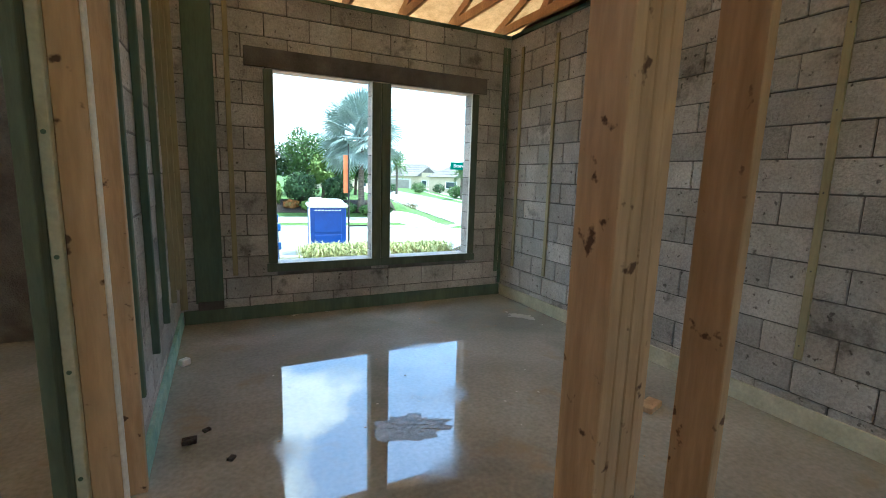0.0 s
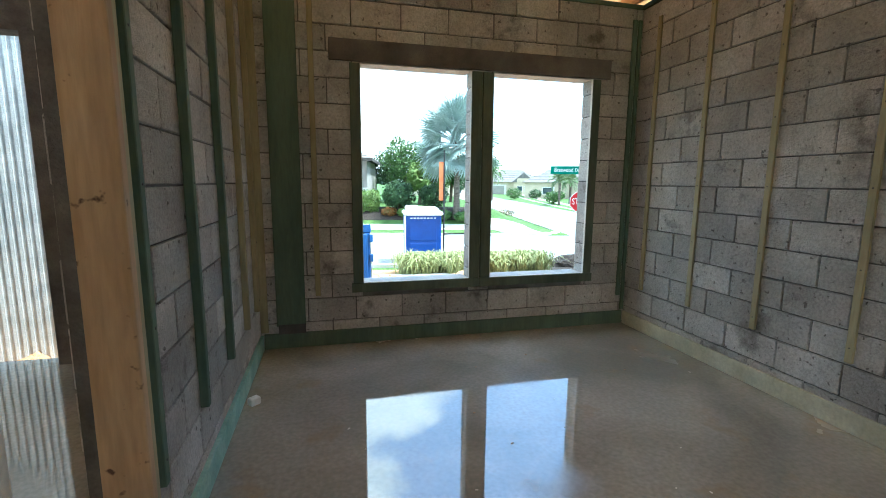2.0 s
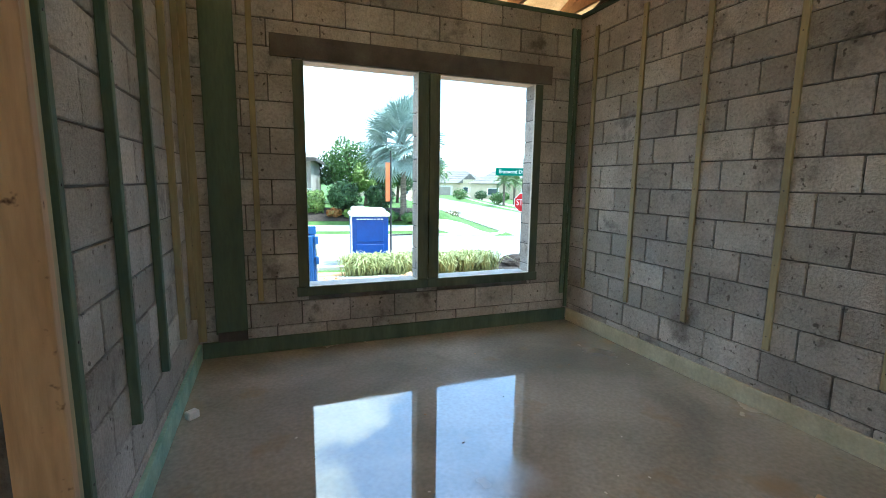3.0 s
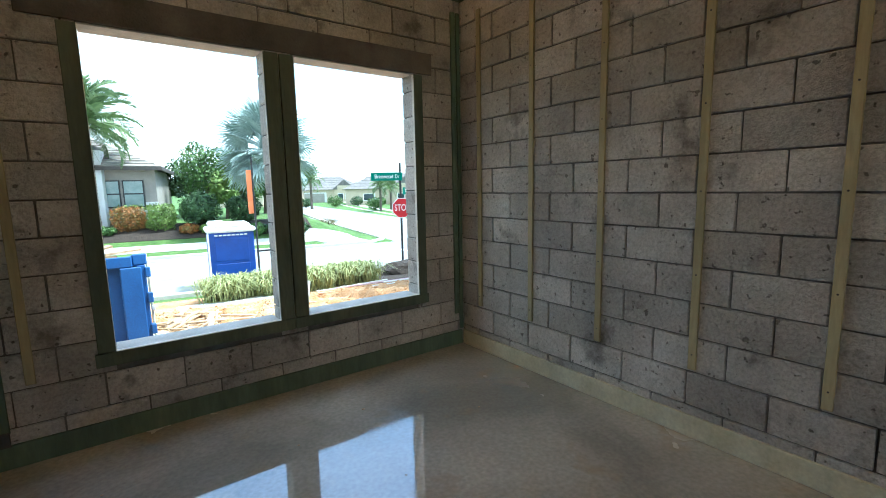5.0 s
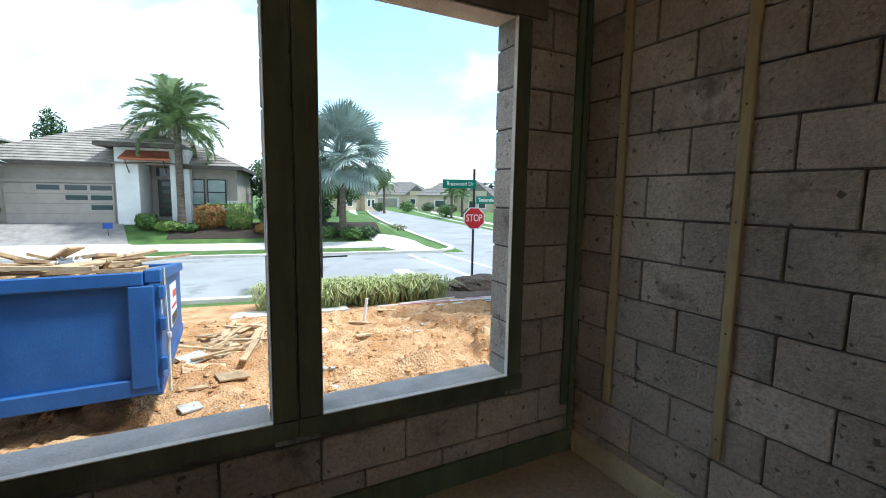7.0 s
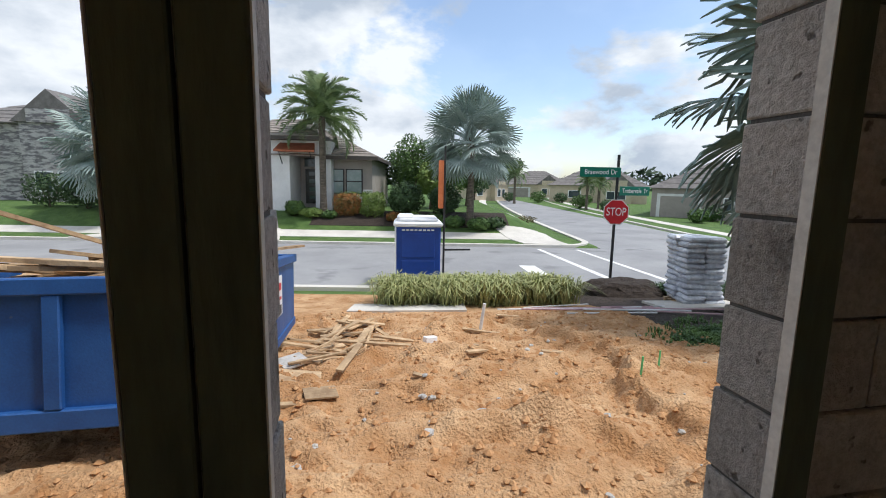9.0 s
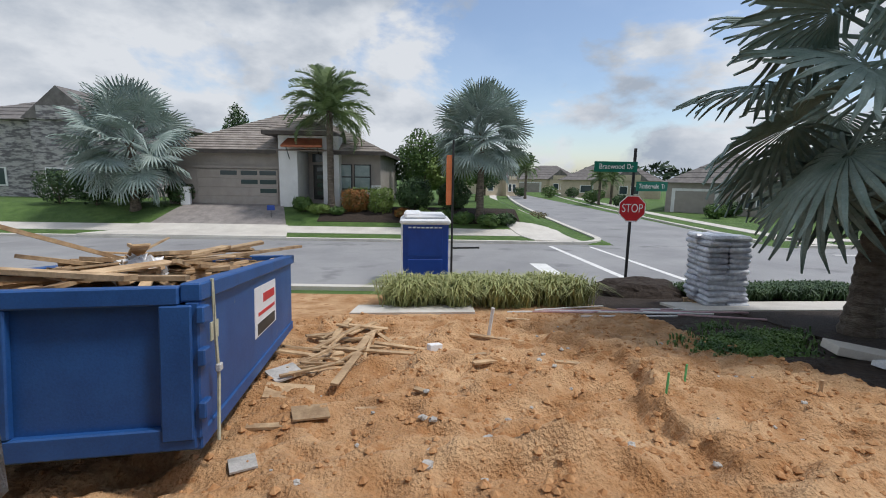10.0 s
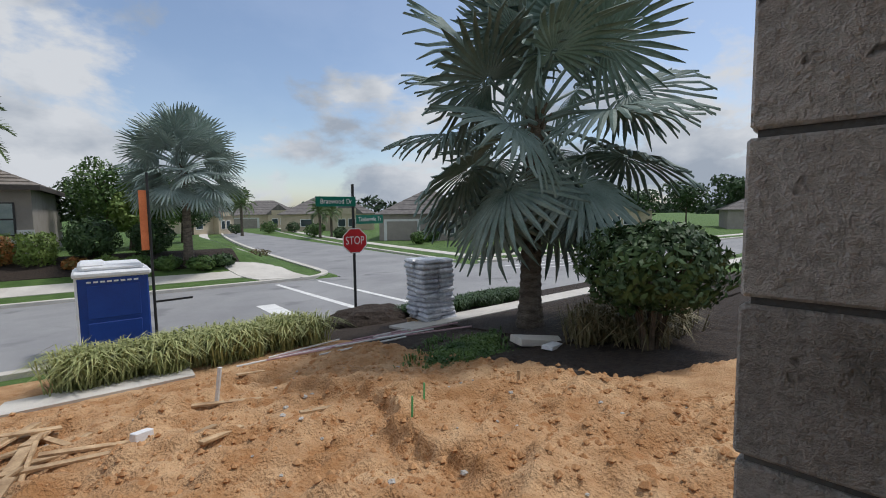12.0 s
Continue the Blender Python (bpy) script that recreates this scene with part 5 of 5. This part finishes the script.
for k in range(40):
    y = 9.9 + 2.9 * rd.random()
    x = 1.0 + abs(rd.gauss(0, 0.45)) + 0.12 * (y - 9.9)
    litter("scrap_board", x, y, (rd.uniform(0.35, 1.2), rd.choice((0.04, 0.09, 0.12)), 0.03), rd.uniform(-15, 85), M_SCRAP, "splintered pale board lying on sand", "scrap wood", "scrap beside the dumpster", 12, 0.03 + 0.06 * rd.random())
for x, y, L, yaw in ((1.75, 11.0, 1.7, 42), (2.25, 10.8, 1.9, -9), (2.0, 11.7, 1.5, 38), (2.35, 11.9, 0.9, 118), (2.7, 11.0, 1.3, -6), (1.6, 10.4, 1.0, 20), (3.5, 9.9, 0.5, 20), (3.4, 10.4, 0.5, 30), (2.0, 9.0, 0.35, 10), (4.6, 9.9, 0.4, -10), (4.9, 12.8, 0.5, 5), (4.1, 11.4, 1.0, -14), (1.1, 8.6, 0.45, 3), (2.6, 9.2, 0.3, -25)):
    litter("board", x, y, (L, 0.08, 0.03), yaw, M_SCRAP, "weathered board lying on the sand", "scrap wood", "boards on the sand")
litter("plywood_scrap", 1.12, 9.42, (0.52, 0.36, 0.02), 3, M_SCRAP, "square plywood scrap lying on sand", "plywood", tilt=3)
litter("plywood_scrap", 1.42, 8.75, (0.34, 0.26, 0.02), 12, M_SCRAP, "dark plywood scrap lying on sand", "plywood", tilt=3)
litter("concrete_scrap", 0.98, 9.95, (0.36, 0.3, 0.03), 35, M_STONE, "flat grey scrap of broken board", "debris", tilt=14, up=0.04)
litter("concrete_scrap", 1.0, 8.0, (0.2, 0.17, 0.02), 20, M_STONE, "flat grey scrap of broken board", "debris", tilt=6, up=0.02)
litter("white_cup", 2.95, 10.95, (0.22, 0.11, 0.11), 25, M_WHITE, "white paper cup lying on the sand", "cup")


def rock(x, y, r, seed, material=None):
    bm = bmesh.new()
    bmesh.ops.create_icosphere(bm, subdivisions=2, radius=r)
    for v in bm.verts:
        v.co *= 0.8 + 0.5 * noise.noise(v.co * (1.6 / r) + Vector((seed, 0, 0)))
        v.co.z *= 0.65
    ob = tagged(obj("rock", bm, material or M_STONE), "broken grey concrete lump on the sand", "rock", "rubble on the sand")
    ob.matrix_basis = pose(x, y, ground_z(x, y) + r * 0.25, 0, 0, seed * 40)


for k, (x, y, r) in enumerate(((2.90, 8.05, 0.06), (2.98, 7.98, 0.07), (2.93, 7.88, 0.06), (2.39, 7.68, 0.07), (2.47, 8.5, 0.05), (2.55, 8.42, 0.05), (0.75, 7.3, 0.10), (1.35, 7.35, 0.05))):
    rock(x, y, r, k)
for k in range(110):
    x, y = rd.uniform(0.9, 7.0), rd.uniform(5.6, 12.6)
    rock(x, y, rd.uniform(0.012, 0.045), k + 20, M_STONE if k % 3 else M_SAND)


clods = bmesh.new()
for k in range(8000):
    x, y = rd.uniform(-0.5, 7.6), 5.3 + 8.5 * rd.random() ** 1.3
    r = 0.007 + 0.04 * rd.random() ** 4
    c = Vector((x, y, ground_z(x, y) + r * 0.3))
    ring = [clods.verts.new(c + Vector((r * rd.uniform(.7, 1.3) * math.cos(q), r * rd.uniform(.7, 1.3) * math.sin(q), rd.uniform(-.2, .2) * r))) for q in (0, 1.26, 2.5, 3.8, 5.0)]
    top, bot = clods.verts.new(c + Vector((0, 0, r * 0.8))), clods.verts.new(c - Vector((0, 0, r)))
    for q in range(5):
        clods.faces.new((ring[q], ring[(q + 1) % 5], top))
        clods.faces.new((ring[(q + 1) % 5], ring[q], bot))
tagged(obj("sand_clods", clods, M_CLOD), "loose crumbs and clods of orange sand", "sand", kind="stuff")


def rod(name, a, b, r, material, label, category):
    bm = tube(bmesh.new(), [a, ((a[0] + b[0]) / 2, (a[1] + b[1]) / 2, (a[2] + b[2]) / 2 + 0.003), b], [r] * 3, 8)
    return tagged(obj(name, bm, material), label, category)


g = ground_z(3.95, 11.5)
rod("pvc_stub", (3.92, 11.5, g - 0.08), (4.0, 11.5, g + 0.52), 0.03, M_PIPE, "white pvc pipe stub standing in sand", "pipe")
for x, y in ((5.55, 8.95), (4.98, 8.5)):
    g = ground_z(x, y)
    rod("marker_stake", (x, y, g - 0.05), (x + 0.01, y, g + 0.24), 0.012, M_LIME, "thin lime green survey stake", "stake")
g = ground_z(6.75, 8.4)
rod("wood_stake", (6.75, 8.4, g - 0.05), (6.75, 8.4, g + 0.15), 0.02, M_SCRAP, "short wooden stake in the sand", "stake")
for k in range(12):
    x0, y0 = 5.0 + 0.35 * k * rd.uniform(0.8, 1.1), 13.9 - 0.06 * k + rd.uniform(-0.5, 0.3)
    L, a = rd.uniform(0.8, 2.2), radians(rd.uniform(-35, 12))
    x1, y1 = x0 + L * math.cos(a), y0 + L * math.sin(a)
    rod("loose_pipe", (x0, y0, ground_z(x0, y0) + 0.05), (x1, y1, ground_z(x1, y1) + 0.06), 0.02, M_PINK if k % 2 else M_PIPE, "faded thin pipe lying across the sand", "pipe")
litter("concrete_slab_piece", 9.0, 9.55, (1.1, 0.4, 0.13), -22, M_PAVE, "broken slab of pale concrete", "concrete slab", tilt=2)
litter("white_bag", 8.75, 9.15, (0.5, 0.2, 0.07), 12, M_WHITE, "crumpled white sack on the sand", "sack", tilt=3)

# ---- litter on the slab ----
def slab_bit(name, x, y, dims, yaw, material, label, category, z=0.0):
    L, w, h = dims
    ob = tagged(obj(name, boxed(-L / 2, L / 2, -w / 2, w / 2, 0, h, bevel=min(dims) * 0.12), material), label, category)
    ob.matrix_basis = pose(x, y, (z or FLOOR) + 0.0005, 0, 0, yaw)


slab_bit("lumber_offcut", 2.45, 2.02, (0.17, 0.09, 0.038), 18, M_STUD, "short pine offcut lying on wet concrete", "wood offcut")
slab_bit("paper_wad", -0.29, 3.86, (0.07, 0.05, 0.05), 40, M_WHITE, "crumpled white paper wad by the wall", "paper")
for k, (x, y, r) in enumerate(((-0.20, 2.74, 0.035), (-0.12, 2.83, 0.02), (0.0, 2.5, 0.02))):
    slab_bit("dirt_clod", x, y, (r * 2, r * 1.4, r * 0.7), 30 * k, M_MULCH, "dark clod of dirt on the slab", "dirt")
for k in range(26):
    slab_bit("debris_chip", rd.uniform(0.2, 2.6), rd.uniform(1.4, 4.3), (rd.uniform(0.006, 0.018), 0.006, 0.003), rd.uniform(0, 180), M_PALE if k % 2 else M_STUD, "tiny wood chip on the wet slab", "debris")
slab_bit("mortar_lump", 1.53, YW + 0.03, (0.09, 0.05, 0.025), 10, M_LINTEL, "dark mortar lump on the window sill", "mortar", ZS)
slab_bit("mortar_splash", -0.12, YW - 0.035, (0.22, 0.012, 0.08), 0, M_LINTEL, "dark mortar splash at the foot of the board", "mortar", 0.086)

splash = bmesh.new()
rows = []
for a in range(15):
    ring = []
    for k in range(72):
        q = k * math.tau / 72
        f = a / 14
        rr = f * (0.22 + 0.12 * noise.noise(Vector((2.2 * math.cos(q), 2.2 * math.sin(q), 3))) + 0.05 * noise.noise(Vector((7 * math.cos(q), 7 * math.sin(q), 1))))
        x, y = rr * math.cos(q), rr * math.sin(q) * 0.62
        ring.append(splash.verts.new((x, y, 0.001 + 0.004 * max(0.0, noise.noise(Vector((x * 34, y * 34, 5))) + 0.25) * (1 - f ** 4))))
    rows.append(ring)
for a in range(1, 14):
    for k in range(72):
        splash.faces.new((rows[a][k], rows[a][(k + 1) % 72], rows[a + 1][(k + 1) % 72], rows[a + 1][k]))
wet = tagged(obj("wet_grit", splash, M_WETGRIT), "splashed patch of wet grit on the slab", "grit", kind="stuff")
wet.matrix_basis = pose(0.93, 2.42, FLOOR + 0.0005, 0, 0, -12)

# outside the entry doorway
cp = tagged(obj("corrugated_panel", boxed(-1.3, 1.3, -0.02, 0.0, 0, 3.6), M_SILL), "grey corrugated panel above a block footing", "panel")
cp.matrix_basis = pose(-2.9, 6.4, -0.62, 0, 0, 8)
for k in range(37):
    part("rib", boxed(-1.29 + 0.07 * k, -1.26 + 0.07 * k, -0.035, -0.02, 0, 3.6), M_SILL, cp)
footing = tagged(obj("block_footing", boxed(-1.3, 1.3, -0.03, 0.05, -0.55, 0.0), M_MORTAR), "low footing wall of pale blocks outside the entry", "footing")
footing.matrix_basis = cp.matrix_basis
for r in range(2):
    for k in range(7 - r):
        part("block", boxed(-1.29 + 0.37 * k + 0.18 * r, -0.94 + 0.37 * k + 0.18 * r, -0.05, -0.031, -0.25 - 0.2 * r, -0.06 - 0.2 * r, bevel=0.006), M_PAVE, footing)

# ---- the blocks of the walls, last ----
lay(wall_right, 0.4, YW - 0.004, [], lambda a, z: pose(XR, a, z, 0, 0, -90), shift=0.2475)
lay(wall_front, XL - T, XR + T, [(OPEN[0][0], OPEN[0][1], ZS - 0.05, ZT + 0.012), (OPEN[1][0], OPEN[1][1], ZS - 0.05, ZT + 0.012)], lambda a, z: pose(a, YW, z), shift=0.05, zoff=0.035, courses=14)
lay(wall_left, 2.434, YW - 0.004, [], lambda a, z: pose(XL, a, z, 0, 0, 90), shift=0.0)

# nail heads in the furring strips and plates
nail_bm = bmesh.new()
bmesh.ops.create_cone(nail_bm, cap_ends=True, segments=8, radius1=0.005, radius2=0.004, depth=0.004)
nail_me = bpy.data.meshes.new("nail")
nail_bm.to_mesh(nail_me)
nail_bm.free()
nail_me.materials.append(M_BLACK)
for strip in [o for o in scene.collection.objects if o.name.startswith("furring_strip") and o.type == 'MESH']:
    xs, ys = [v.co.x for v in strip.data.vertices], [v.co.y for v in strip.data.vertices]
    for k in range(6):
        z = 0.45 + 0.46 * k
        if max(ys) - min(ys) > 0.036 and min(xs) > 2:
            share("nail", nail_me, strip, pose(min(xs), (min(ys) + max(ys)) / 2, z, 0, 90, 0))
        elif max(xs) < 0 and max(ys) - min(ys) > 0.036 - 0.002:
            share("nail", nail_me, strip, pose(max(xs), (min(ys) + max(ys)) / 2, z, 0, 90, 0))
